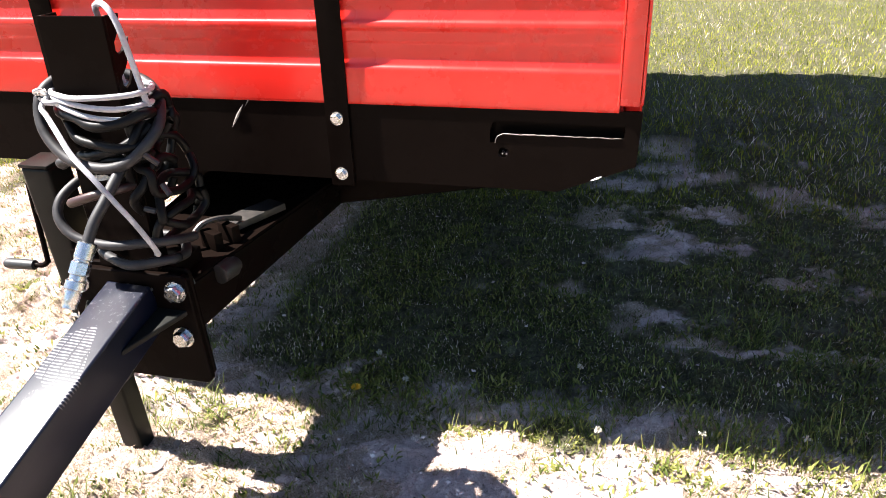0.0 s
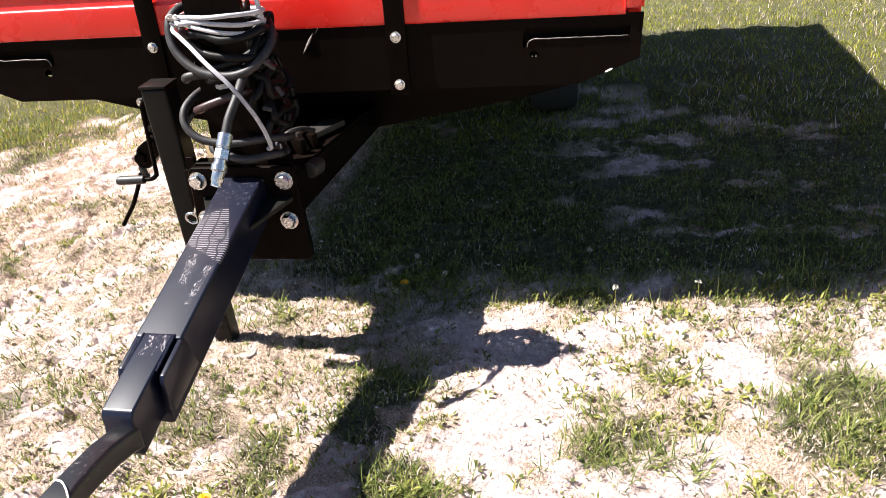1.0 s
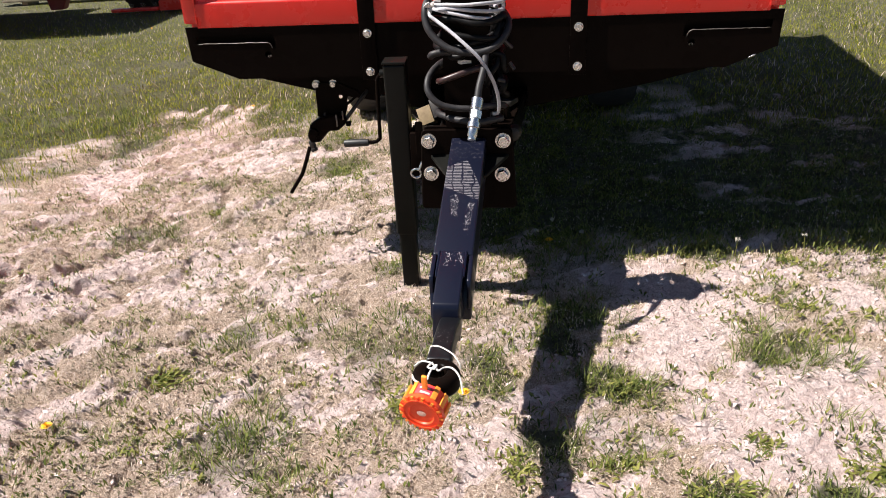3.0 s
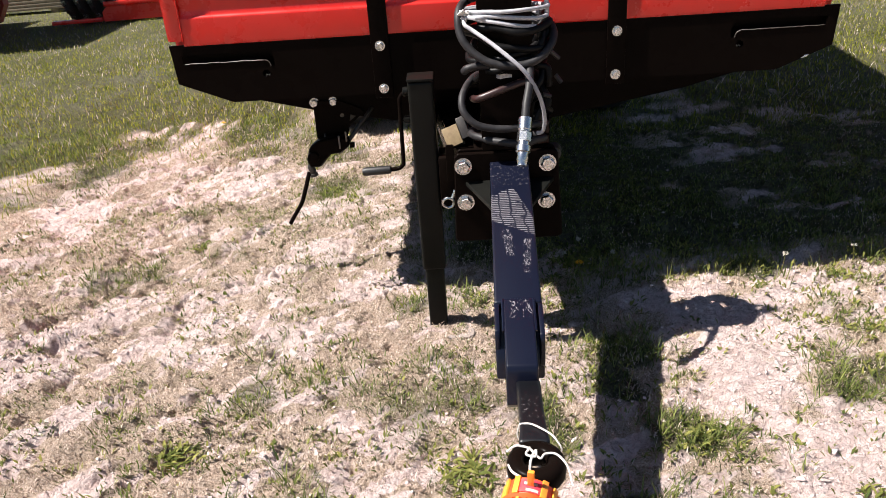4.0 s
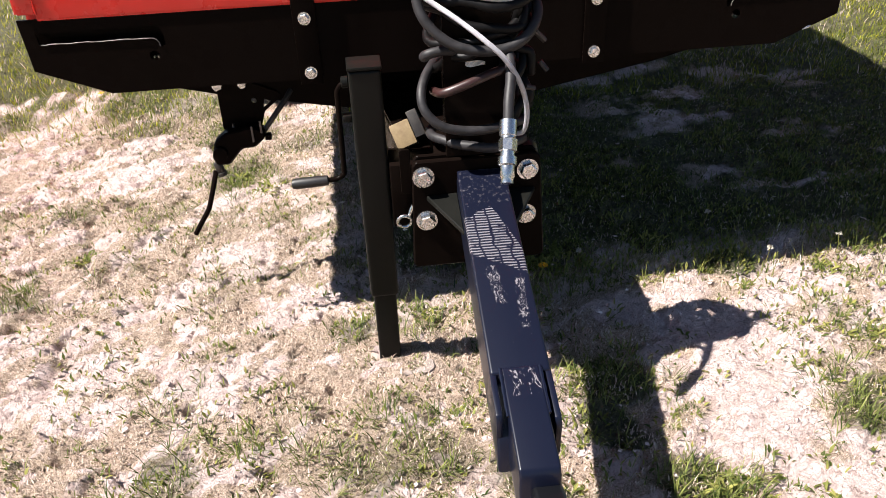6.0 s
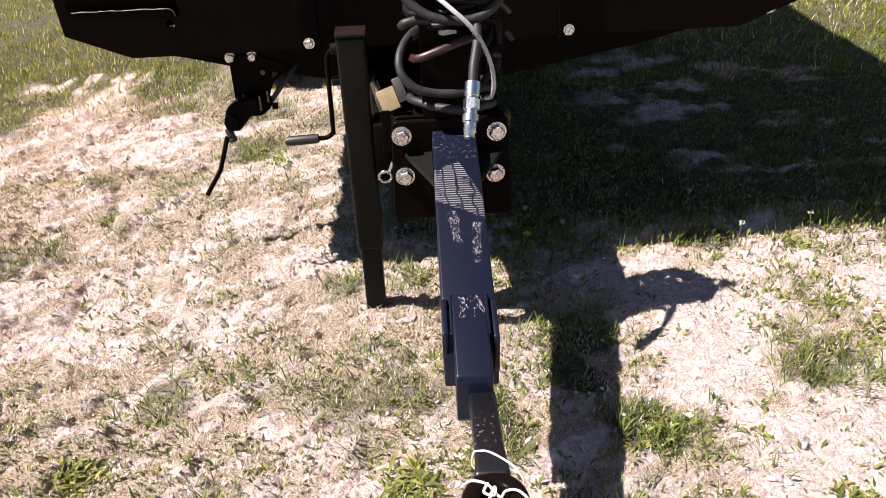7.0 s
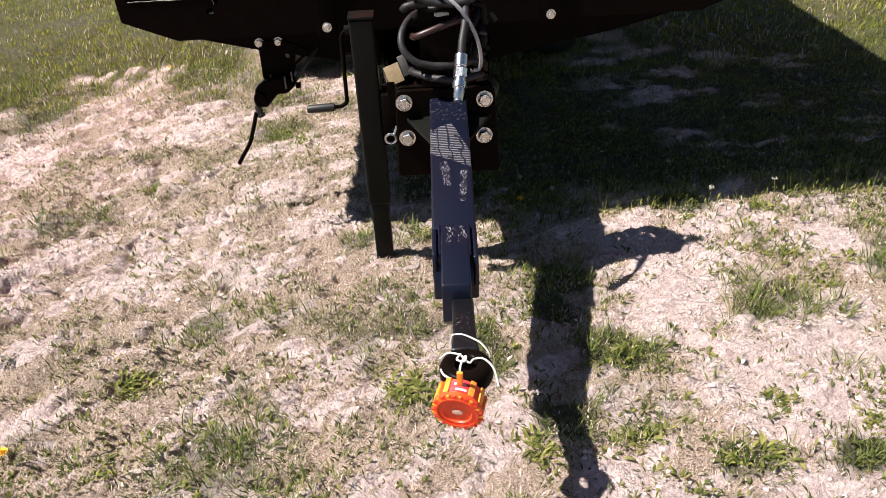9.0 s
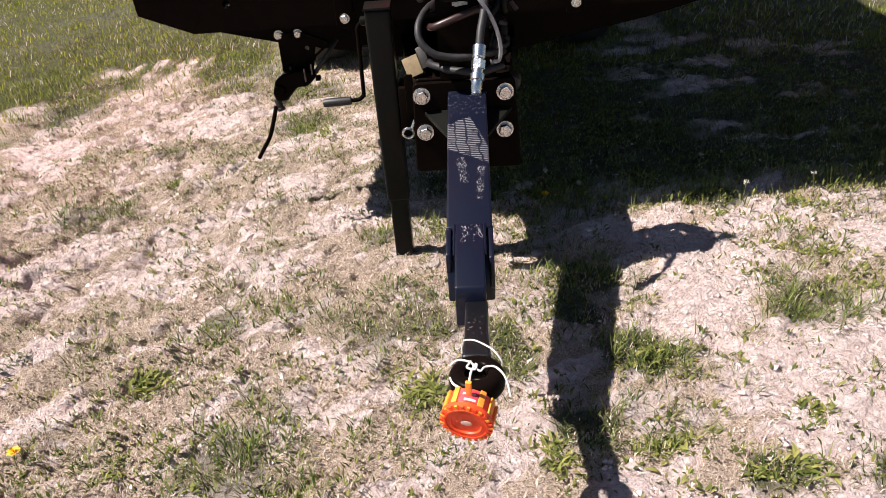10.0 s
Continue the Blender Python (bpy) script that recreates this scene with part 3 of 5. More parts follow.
def build_grass():
    rng = np.random.default_rng(4)
    # short dry thatch over the near ground
    x, y = scatter(rng, 420000, -2.6, 2.8, -1.5, 3.0, lambda x, y: np.clip((1 - meadow(x, y)[1]) * (1 - 0.75 * ramp01(y, 0.5, 0.8) * ramp01(x, -0.2, 0.2)) * (0.12 + 0.88 * thatch(x, y)) * 0.8, 0, 1))
    n = len(x)
    blades("dry_grass", x, y, 0.004 + 0.014 * rng.random(n) ** 2.0, rng.uniform(0.0016, 0.0046, n), rng.uniform(0.75, 1.0, n), rng, STRAW,
           "short trampled straw-coloured dry grass on the soil", "dry grass")
    # curled dead tufts standing in the thatch
    x, y = scatter(rng, 90000, -2.4, 2.5, -1.45, 2.4, lambda x, y: thatch(x, y) * (ramp01(fractal(x, y, 26.0, 37, 2), 0.42, 0.66) + 0.5 * np.exp(-(((y - 0.46) / 0.09) ** 2)) * ramp01(x, 0.0, 0.2)) * (1 - 0.8 * ramp01(y, 0.5, 0.8) * ramp01(x, -0.2, 0.2)))
    n = len(x)
    blades("dead_tufts", x, y, 0.010 + 0.026 * rng.random(n) ** 1.5, rng.uniform(0.0014, 0.0030, n), rng.uniform(0.55, 0.98, n), rng, STRAW,
           "curled tufts of dead grass matted on the soil", "dry grass", 0.9)
    # green tufts
    x, y = scatter(rng, 480000, -4.2, 3.4, -1.5, 3.2, lambda x, y: ramp01(meadow(x, y)[0], 0.10, 0.75) ** 1.2 * 0.36 * ramp01(fractal(x, y, 22.0, 33, 2), 0.25, 0.6))
    n = len(x)
    tall = (0.5 + 0.9 * meadow(x, y)[0]) * (1 - 0.45 * ramp01(y, 0.55, 0.75) * ramp01(x, -0.2, 0.2))
    blades("short_grass", x, y, rng.uniform(0.014, 0.055, n) * tall, rng.uniform(0.0018, 0.0042, n), rng.uniform(0.4, 0.98, n), rng, GREEN,
           "short green grass in uneven tufts", "grass")
    # radial tufts
    tx, ty, tl, tw_, th = [], [], [], [], []
    for cx, cy, r, count in ((1.01, -0.28, 0.15, 520), (-0.67, -0.80, 0.18, 640), (1.60, -0.06, 0.22, 900), (0.95, -0.93, 0.07, 130), (1.80, 0.85, 0.18, 380), (1.56, 1.15, 0.13, 320), (-0.30, -0.27, 0.13, 100), (-0.80, -0.18, 0.22, 170),
                             (0.45, -0.42, 0.10, 130), (-1.58, 0.69, 0.19, 380), (-0.83, 1.68, 0.17, 260), (0.36, 0.0, 0.12, 180), (0.68, -0.93, 0.07, 70), (-0.30, 0.33, 0.09, 90), (0.09, -0.42, 0.09, 100),
                             (0.50, -0.44, 0.10, 150), (0.60, -0.55, 0.08, 90), (0.42, -0.72, 0.10, 150), (1.14, -0.73, 0.11, 130), (-0.50, -0.20, 0.15, 90), (-0.69, -0.12, 0.16, 90), (-0.23, -0.10, 0.14, 100), (1.16, 0.04, 0.10, 130), (-0.15, 0.36, 0.12, 150)):
        # a loose patch made of many small bunches
        count = int(count * 0.72)
        sub = max(6, count // 16)
        bx, by = cx + rng.normal(0, 0.62, sub) * r, cy + rng.normal(0, 0.62, sub) * r
        pick = rng.integers(0, sub, count)
        a, q = rng.uniform(0, 2 * np.pi, count), rng.random(count) ** 0.75 * 0.035
        tx.append(bx[pick] + q * np.cos(a)), ty.append(by[pick] + q * np.sin(a)), th.append(a + rng.normal(0, 0.8, count))
        tl.append(rng.uniform(0.25, 0.7, count) * min(r, 0.11)), tw_.append(rng.uniform(0.002, 0.0042, count))
    # small scattered bunches
    for cx, cy in zip(*scatter(rng, 2400, -2.3, 2.4, -1.4, 1.9, lambda x, y: (1 - meadow(x, y)[1]) * (0.25 + 0.75 * thatch(x, y)) * ramp01(fractal(x, y, 3.0, 51, 3), 0.36, 0.56))):
        count = int(rng.integers(6, 20))
        a, q = rng.uniform(0, 2 * np.pi, count), rng.random(count) ** 0.7 * rng.uniform(0.015, 0.05)
        tx.append(cx + q * np.cos(a)), ty.append(cy + q * np.sin(a)), th.append(a + rng.normal(0, 0.8, count))
        tl.append(rng.uniform(0.010, 0.027, count)), tw_.append(rng.uniform(0.0025, 0.0055, count))
    x, y = np.concatenate(tx), np.concatenate(ty)
    blades("grass_tufts", x, y, np.concatenate(tl), np.concatenate(tw_), rng.uniform(0.65, 0.99, len(x)), rng, GREEN,
           "dense radial tufts of green grass in the worn soil", "grass", 0.8, np.concatenate(th))
    # small flat weed leaves
    def band(x, y):
        # taller weeds where the ground lies half in shade
        return np.exp(-(((y - 0.52) / 0.09) ** 2)) * ramp01(x, -0.25, 0.0) * ramp01(fractal(x, y, 5.0, 47, 2), 0.30, 0.5)

    def weedy(x, y):
        edge = band(x, y)
        side = ramp01(x, 0.8, 1.15) * ramp01(-y, -0.55, -0.3)
        under = ramp01(y, 0.6, 0.8) * ramp01(x, -0.2, 0.2)
        lump = ramp01(fractal(x, y, 7.0, 41, 3), 0.44, 0.60)
        return np.clip(lump * (0.40 + 0.8 * edge + 0.7 * side + 0.7 * under) + 0.35 * edge, 0, 1) * (1 - 0.6 * meadow(x, y)[1])

    x, y = scatter(rng, 130000, -2.4, 2.6, -1.4, 2.4, weedy)
    n = len(x)
    blades("low_weed_leaves", x, y, rng.uniform(0.007, 0.024, n), rng.uniform(0.004, 0.009, n), rng.uniform(0.72, 1.0, n), rng, LEAF,
           "small flat leaves of low weeds between the straw", "weed", 0.3, None, (0.25, 1.0, 0.15), rng.random(n) * 0.055 * band(x, y))
    # broader leaves of plantain and clover, in loose rosettes
    lx, ly, lh = [], [], []
    for cx, cy in zip(*scatter(rng, 2300, -2.1, 2.3, -1.4, 0.62, lambda x, y: np.clip(0.10 + 0.85 * np.exp(-(((x - 0.40) / 0.24) ** 2)) + 0.4 * ramp01(x, 1.0, 1.3), 0, 1) * (1 - 0.7 * meadow(x, y)[1]) * ramp01(fractal(x, y, 4.0, 57, 3), 0.36, 0.54))):
        count = int(rng.integers(4, 11))
        a, q = rng.uniform(0, 2 * np.pi, count), rng.random(count) * rng.uniform(0.004, 0.04)
        lx.append(cx + q * np.cos(a)), ly.append(cy + q * np.sin(a)), lh.append(a + rng.normal(0, 0.5, count))
    x, y = np.concatenate(lx), np.concatenate(ly)
    n = len(x)
    blades("broad_weed_leaves", x, y, rng.uniform(0.010, 0.027, n), rng.uniform(0.005, 0.011, n), rng.uniform(0.7, 0.99, n), rng, LEAF,
           "broad flat leaves of weeds in loose rosettes on the soil", "weed", 0.7, np.concatenate(lh), (0.25, 1.0, 0.2))
    x, y = scatter(rng, 5000, -0.3, 2.4, 0.3, 0.8, band)
    n = len(x)
    blades("weed_stems", x, y, 0.02 + 0.06 * rng.random(n) ** 2, rng.uniform(0.002, 0.0045, n), rng.uniform(0.25, 0.95, n), rng, LEAF,
           "upright stems and leaves of weeds along the shade", "weed", 0.4)
    # worn ground and thin grass behind the camera and to the sides
    x, y = scatter(rng, 130000, -6.5, 6.5, -6.0, 2.2, lambda x, y: np.where((np.abs(x) < 2.6) & (y > -1.5), 0.0, 0.1 + 0.75 * meadow(x, y)[0]))
    n = len(x)
    blades("sparse_grass", x, y, rng.uniform(0.02, 0.07, n), rng.uniform(0.003, 0.008, n), rng.uniform(0.4, 0.98, n), rng, MEADOW,
           "thin uneven grass round the worn ground", "grass")
    # the meadow beyond
    x, y = scatter(rng, 330000, -9, 7, 2.2, 13, lambda x, y: np.clip(meadow(x, y)[0] * 0.6 + 0.15, 0, 1) * np.exp(-np.maximum(y - 4, 0) / 5))
    n = len(x)
    blades("meadow_grass", x, y, rng.uniform(0.014, 0.055, n), rng.uniform(0.003, 0.0075, n), rng.uniform(0.4, 0.98, n), rng, MEADOW,
           "longer meadow grass growing round the parked machines", "grass")
    x, y = scatter(rng, 90000, -9, 7, 2.2, 11, lambda x, y: (0.16 + 0.28 * ramp01(fractal(x, y, 2.4, 99, 3), 0.46, 0.60)) * np.exp(-np.maximum(y - 4, 0) / 5))
    n = len(x)
    blades("withered_grass", x, y, rng.uniform(0.02, 0.07, n), rng.uniform(0.003, 0.007, n), rng.uniform(0.5, 1.0, n), rng, STRAW,
           "withered straw-coloured grass among the green meadow", "dry grass")
    # tall thin stalks along the edge of the worn ground
    spots_ = [(1.55, 0.55), (1.7, 0.62), (1.85, 0.55), (1.45, 0.62), (1.62, 0.48), (1.95, 0.7), (1.78, 0.45), (2.1, 0.6), (1.2, 0.58), (0.6, 0.6), (1.35, 0.5)]
    x = np.repeat([p[0] for p in spots_], 5) + rng.normal(0, 0.07, 5 * len(spots_))
    y = np.repeat([p[1] for p in spots_], 5) + rng.normal(0, 0.06, 5 * len(spots_))
    n = len(x)
    blades("tall_grass", x, y, rng.uniform(0.08, 0.20, n), rng.uniform(0.0016, 0.003, n), rng.uniform(0.1, 0.6, n), rng, GREEN,
           "thin tall grass stalks at the edge of the worn ground", "grass")
    # flakes and crumbs of the dried crust, from dust to lumps
    x, y = scatter(rng, 60000, -2.5, 2.5, -1.5, 2.0, lambda x, y: np.clip(0.12 + 0.35 * meadow(x, y)[1], 0, 1) * (1 - 0.85 * ramp01(y, 0.6, 0.8) * ramp01(x, -0.2, 0.2)))
    n = len(x)
    base = np.array([(1, 0, 0), (0, 1, 0), (-1, 0, 0), (0, -1, 0), (0.1, -0.1, 1), (0, 0, -1)], float)
    tri = np.array([(0, 1, 4), (1, 2, 4), (2, 3, 4), (3, 0, 4), (1, 0, 5), (2, 1, 5), (3, 2, 5), (0, 3, 5)])
    size = 0.0018 + 0.0085 * rng.random(n) ** 4.0
    v = base[None] * (1 + rng.normal(0, 0.28, (n, 6, 1))) * size[:, None, None] * np.stack([rng.uniform(0.8, 1.6, n), rng.uniform(0.8, 1.3, n), rng.uniform(0.25, 0.6, n)], 1)[:, None]
    a = rng.uniform(0, 2 * np.pi, n)[:, None]
    v = np.stack([v[..., 0] * np.cos(a) - v[..., 1] * np.sin(a), v[..., 0] * np.sin(a) + v[..., 1] * np.cos(a), v[..., 2] + v[..., 0] * rng.normal(0, 0.3, (n, 1))], 2)
    v += np.stack([x, y, relief(x, y) - size * 0.05], 1)[:, None]
    me = fast_mesh("soil_flakes", v.reshape(-1, 3), (tri[None] + np.arange(n)[:, None, None] * 6).reshape(-1, 3))
    me.materials.append(CRUMB)
    tagged(new("soil_flakes", me), "crumbs and flakes of pale dry soil crust", "soil", kind="stuff")


def leaf_mesh(rng, length, width, toothed):
    """A folded, arching leaf: strips from stalk to tip along both sides of the midrib."""
    b = bmesh.new()
    k = 7
    rows = []
    for i in range(k + 1):
        t = i / k
        w = width * (math.sin(math.pi * min(1, t**0.8)) ** 0.8 * (0.72 + 0.28 * (i % 2 if toothed else 1)) + 0.06 * (1 - t))
        up = length * (0.55 * t - 0.45 * t * t)
        rows.append([b.verts.new((length * t, -w / 2, up + 0.25 * w)), b.verts.new((length * t, 0, up)), b.verts.new((length * t, w / 2, up + 0.25 * w))])
    for p, q in zip(rows, rows[1:]):
        b.faces.new((p[0], p[1], q[1], q[0]))
        b.faces.new((p[1], p[2], q[2], q[1]))
    me = bpy.data.meshes.new("leaf")
    b.to_mesh(me)
    b.free()
    me.shade_smooth()
    me.materials.append(ROSETTE)
    return me


def weed(x, y, r, seed, leaves, kind_label, category, toothed=True, lift=0.25):
    rng = random.Random(seed)
    z = float(relief(np.array([x]), np.array([y]))[0])
    plant = empty("weed_plant", kind_label, category, Matrix.Translation((x, y, z)), "weeds in the grass")
    shapes = [leaf_mesh(rng, r * f, r * 0.26 * f, toothed) for f in (0.54, 0.42, 0.30)]
    for i in range(int(leaves * 3.8)):
        leaf = new("leaf", rng.choice(shapes))
        leaf.parent = plant
        ox, oy = rng.gauss(0, 0.42) * r, rng.gauss(0, 0.42) * r
        leaf.matrix_basis = pose(ox, oy, 0.001, rng.uniform(-20, 20), -rng.uniform(5, 90) * lift, i * 137.5 + rng.uniform(-20, 20))
    return plant


def seed_head(x, y, seed, h=0.08):
    rng = random.Random(seed)
    z = float(relief(np.array([x]), np.array([y]))[0])
    head = empty("dandelion_seed_head", "pale fluffy dandelion seed head on a thin stalk", "flower", Matrix.Translation((x, y, z)), "dandelion seed heads")
    lean = Vector((rng.uniform(-0.015, 0.015), rng.uniform(-0.015, 0.015), h))
    part("stalk", tube(smoothed([(0, 0, -0.003), tuple(lean * 0.5 + Vector((0.003, 0, 0))), tuple(lean)], 4), 0.0013, 6), LEAF, head)
    b = bmesh.new()
    for j in range(34):
        d = Vector((rng.gauss(0, 1), rng.gauss(0, 1), rng.gauss(0, 1) + 0.2)).normalized()
        s = d.orthogonal().normalized()
        tip = lean + d * rng.uniform(0.008, 0.012)
        b.faces.new([b.verts.new(q) for q in (lean, tip - s * 0.0022, tip + s * 0.0022)])
    part("fluff", b, FLUFF, head, smooth=False)
    return head


def dandelion(x, y, seed, h=0.05):
    rng = random.Random(seed)
    z = float(relief(np.array([x]), np.array([y]))[0])
    flower = empty("dandelion_flower", "yellow dandelion flower on a short stalk in the grass", "flower", Matrix.Translation((x, y, z)), "dandelions")
    lean = (rng.uniform(-0.01, 0.01), rng.uniform(-0.01, 0.01))
    part("stalk", tube(smoothed([(0, 0, -0.003), (lean[0] * 0.3, lean[1] * 0.3, h * 0.5), (*lean, h)], 4), 0.0015, 6), LEAF, flower)
    b = bmesh.new()
    for ring, count in ((0.017, 16), (0.012, 12), (0.006, 8)):
        for j in range(count):
            a = 2 * math.pi * (j + rng.random() * 0.4) / count
            c, s = math.cos(a), math.sin(a)
            tip = Vector((lean[0] + c * ring, lean[1] + s * ring, h + 0.004 + (0.017 - ring) * 0.7))
            mid = Vector((lean[0], lean[1], h))
            o = Vector((-s, c, 0)) * 0.0022
            b.faces.new([b.verts.new(q) for q in (mid - o * 0.3, tip - o, tip + o, mid + o * 0.3)])
    part("petals", b, YELLOW, flower, smooth=False)
    return flower

# ---- the trailer ----
TRAILER = empty("farm_trailer", "red ribbed farm trailer with black steel chassis and drawbar", "trailer", pose(-0.009, 0, 0, 0, 0.7, 0))
FACE = 0.40  # the front of the black cross beam


CX = 0.0175  # the body's middle line


def front_beam():
    def side(s):
        return [(CX + s * 0.907, 0.803), (CX + s * 1.081, 0.874), (CX + s * 1.087, 1.0)]

    loop = [*side(1), *side(-1)[::-1]]
    slots = []
    for s in (1, -1):
        pts = [(0.763, 0.916), (0.763, 0.925), (0.768, 0.933), (0.780, 0.938), (0.81, 0.9385), (1.05, 0.938), (1.053, 0.966), (0.765, 0.969), (0.754, 0.962), (0.748, 0.945), (0.748, 0.916)]
        slots.append([(CX + s * x, z) for x, z in pts])
        slots.append([(CX + s * 0.780 + 0.013 * math.cos(a * math.pi / 5), 0.893 + 0.013 * math.sin(a * math.pi / 5)) for a in range(10)])
    beam = part("front_beam", plate(loop, FACE, FACE + 0.008, slots, 0.0), BLACK, TRAILER, "black folded steel front cross beam", smooth=False)
    part("beam_back", box(CX - 1.075, CX + 1.075, FACE + 0.035, FACE + 0.041, 0.88, 0.975, 0.0), BLACK, beam)
    for s in (1, -1):
        for dx in (-0.005, 0.005):
            part("pin", lathe([(0.003, 0.0), (0.003, 0.020), (0.002, 0.022)], 8, pose(CX + s * 0.780 + dx, FACE + 0.034, 0.886) @ FRONT), ZINC, beam)
        # the burnt upper edge of the flap
        rng = random.Random(5 + s)
        line = [(0.761, 0.916), (0.762, 0.925), (0.767, 0.933), (0.774, 0.9365)]
        line += [(0.780 + 0.265 * i / 26, 0.9382 + rng.uniform(-0.0011, 0.0011)) for i in range(27)]
        line = [(CX + s * x, FACE - 0.001, z) for x, z in line]
        radii = [0.0008 + 0.0011 * rng.random() for _ in line]
        part("cut_edge", tube(line, 0.002, 5, radii=radii), CUT, beam, "bright burnt edge of the slot")
    # a small bright piece stands in for sunlight catching the lower corner
    part("sunlit_spot", tube([(CX + 0.985, FACE - 0.001, 0.8365), (CX + 1.0, FACE - 0.001, 0.8425), (CX + 1.008, FACE - 0.001, 0.847)], 0.003, 6, radii=[0.001, 0.004, 0.001]), ZINC, beam, "bright spot of sunlight modelled on the edge")
    # flecks of sunlight on the beam, modelled as thin pale strips
    for x, z, tall, r in ((0.122, 0.955, 0.030, 0.0042), (0.158, 0.997, 0.020, 0.0016)):
        line = [(x - 0.65 * tall + 1.3 * tall * k / 5, FACE - 0.0002, z - tall + 2 * tall * k / 5) for k in range(6)]
        part("sun_fleck", tube(line, r, 6, radii=[r * k for k in (0.1, 0.6, 0.9, 1.0, 0.6, 0.1)]), SUN_FLECK, beam, "pale sun fleck painted on the black beam")
    return beam


front_beam()


def red_front():
    # ribs pressed into the sheet, from the bottom up: depth behind the face, height
    corners = [(0.0, 0.996), (-0.004, 1.0), (-0.004, 1.083), (0.003, 1.090), (0.006, 1.104), (0.006, 1.138), (0.0035, 1.143), (0.0035, 1.165), (-0.002, 1.172), (-0.002, 1.184), (0.004, 1.190), (0.007, 1.212)]
    z = 1.212
    while z < 2.0:
        corners += [(0.007, z + 0.050), (0.0035, z + 0.055), (0.0035, z + 0.076), (-0.002, z + 0.083), (-0.002, z + 0.095), (0.004, z + 0.101), (0.007, z + 0.123)]
        z += 0.123
    corners.append((0.0, 2.17))
    # every bend is rolled to a small radius
    prof = [corners[0]]
    for p, q, r in zip(corners, corners[1:], corners[2:]):
        p, q, r = Vector(p), Vector(q), Vector(r)
        i, o = q + (p - q).normalized() * min(0.0045, (p - q).length * 0.45), q + (r - q).normalized() * min(0.0045, (r - q).length * 0.45)
        prof += [tuple(i * (1 - k) ** 2 + q * 2 * k * (1 - k) + o * k * k) for k in (0.0, 0.33, 0.67, 1.0)]
    prof.append(corners[-1])
    b = bmesh.new()
    cols = []
    for x in (CX - 1.036, CX + 1.036):
        cols.append([b.verts.new((x, FACE + d, h)) for d, h in prof])
    for i in range(len(prof) - 1):
        b.faces.new((cols[0][i], cols[1][i], cols[1][i + 1], cols[0][i + 1]))
    out = bmesh.ops.extrude_face_region(b, geom=b.faces[:])
    bmesh.ops.translate(b, vec=(0, 0.012, 0), verts=[v for v in out["geom"] if isinstance(v, bmesh.types.BMVert)])
    part("front_wall", b, RED, TRAILER, "red steel front wall pressed with horizontal ribs")
    for s in (1, -1):
        x0, x1 = sorted((CX + s * 1.036, CX + s * 1.079))
        post = part("corner_post", box(x0, x1, FACE - 0.009, FACE + 0.055, 1.013, 2.17, 0.005), RED, TRAILER)
        x0, x1 = sorted((CX + s * 1.080, CX + s * 1.087))
        part("post_flange", box(x0, x1, FACE + 0.002, FACE + 0.09, 1.014, 2.17, 0.002), RED, post)
        # weld between post and sheet
        rng = random.Random(9 + s)
        line = [(CX + s * 1.034, FACE - 0.006, 1.013 + 0.015 * i) for i in range(17)]
        part("weld_bead", tube(line, 0.003, 6, radii=[0.0022 + 0.0016 * rng.random() for _ in line]), RED, post)


red_front()


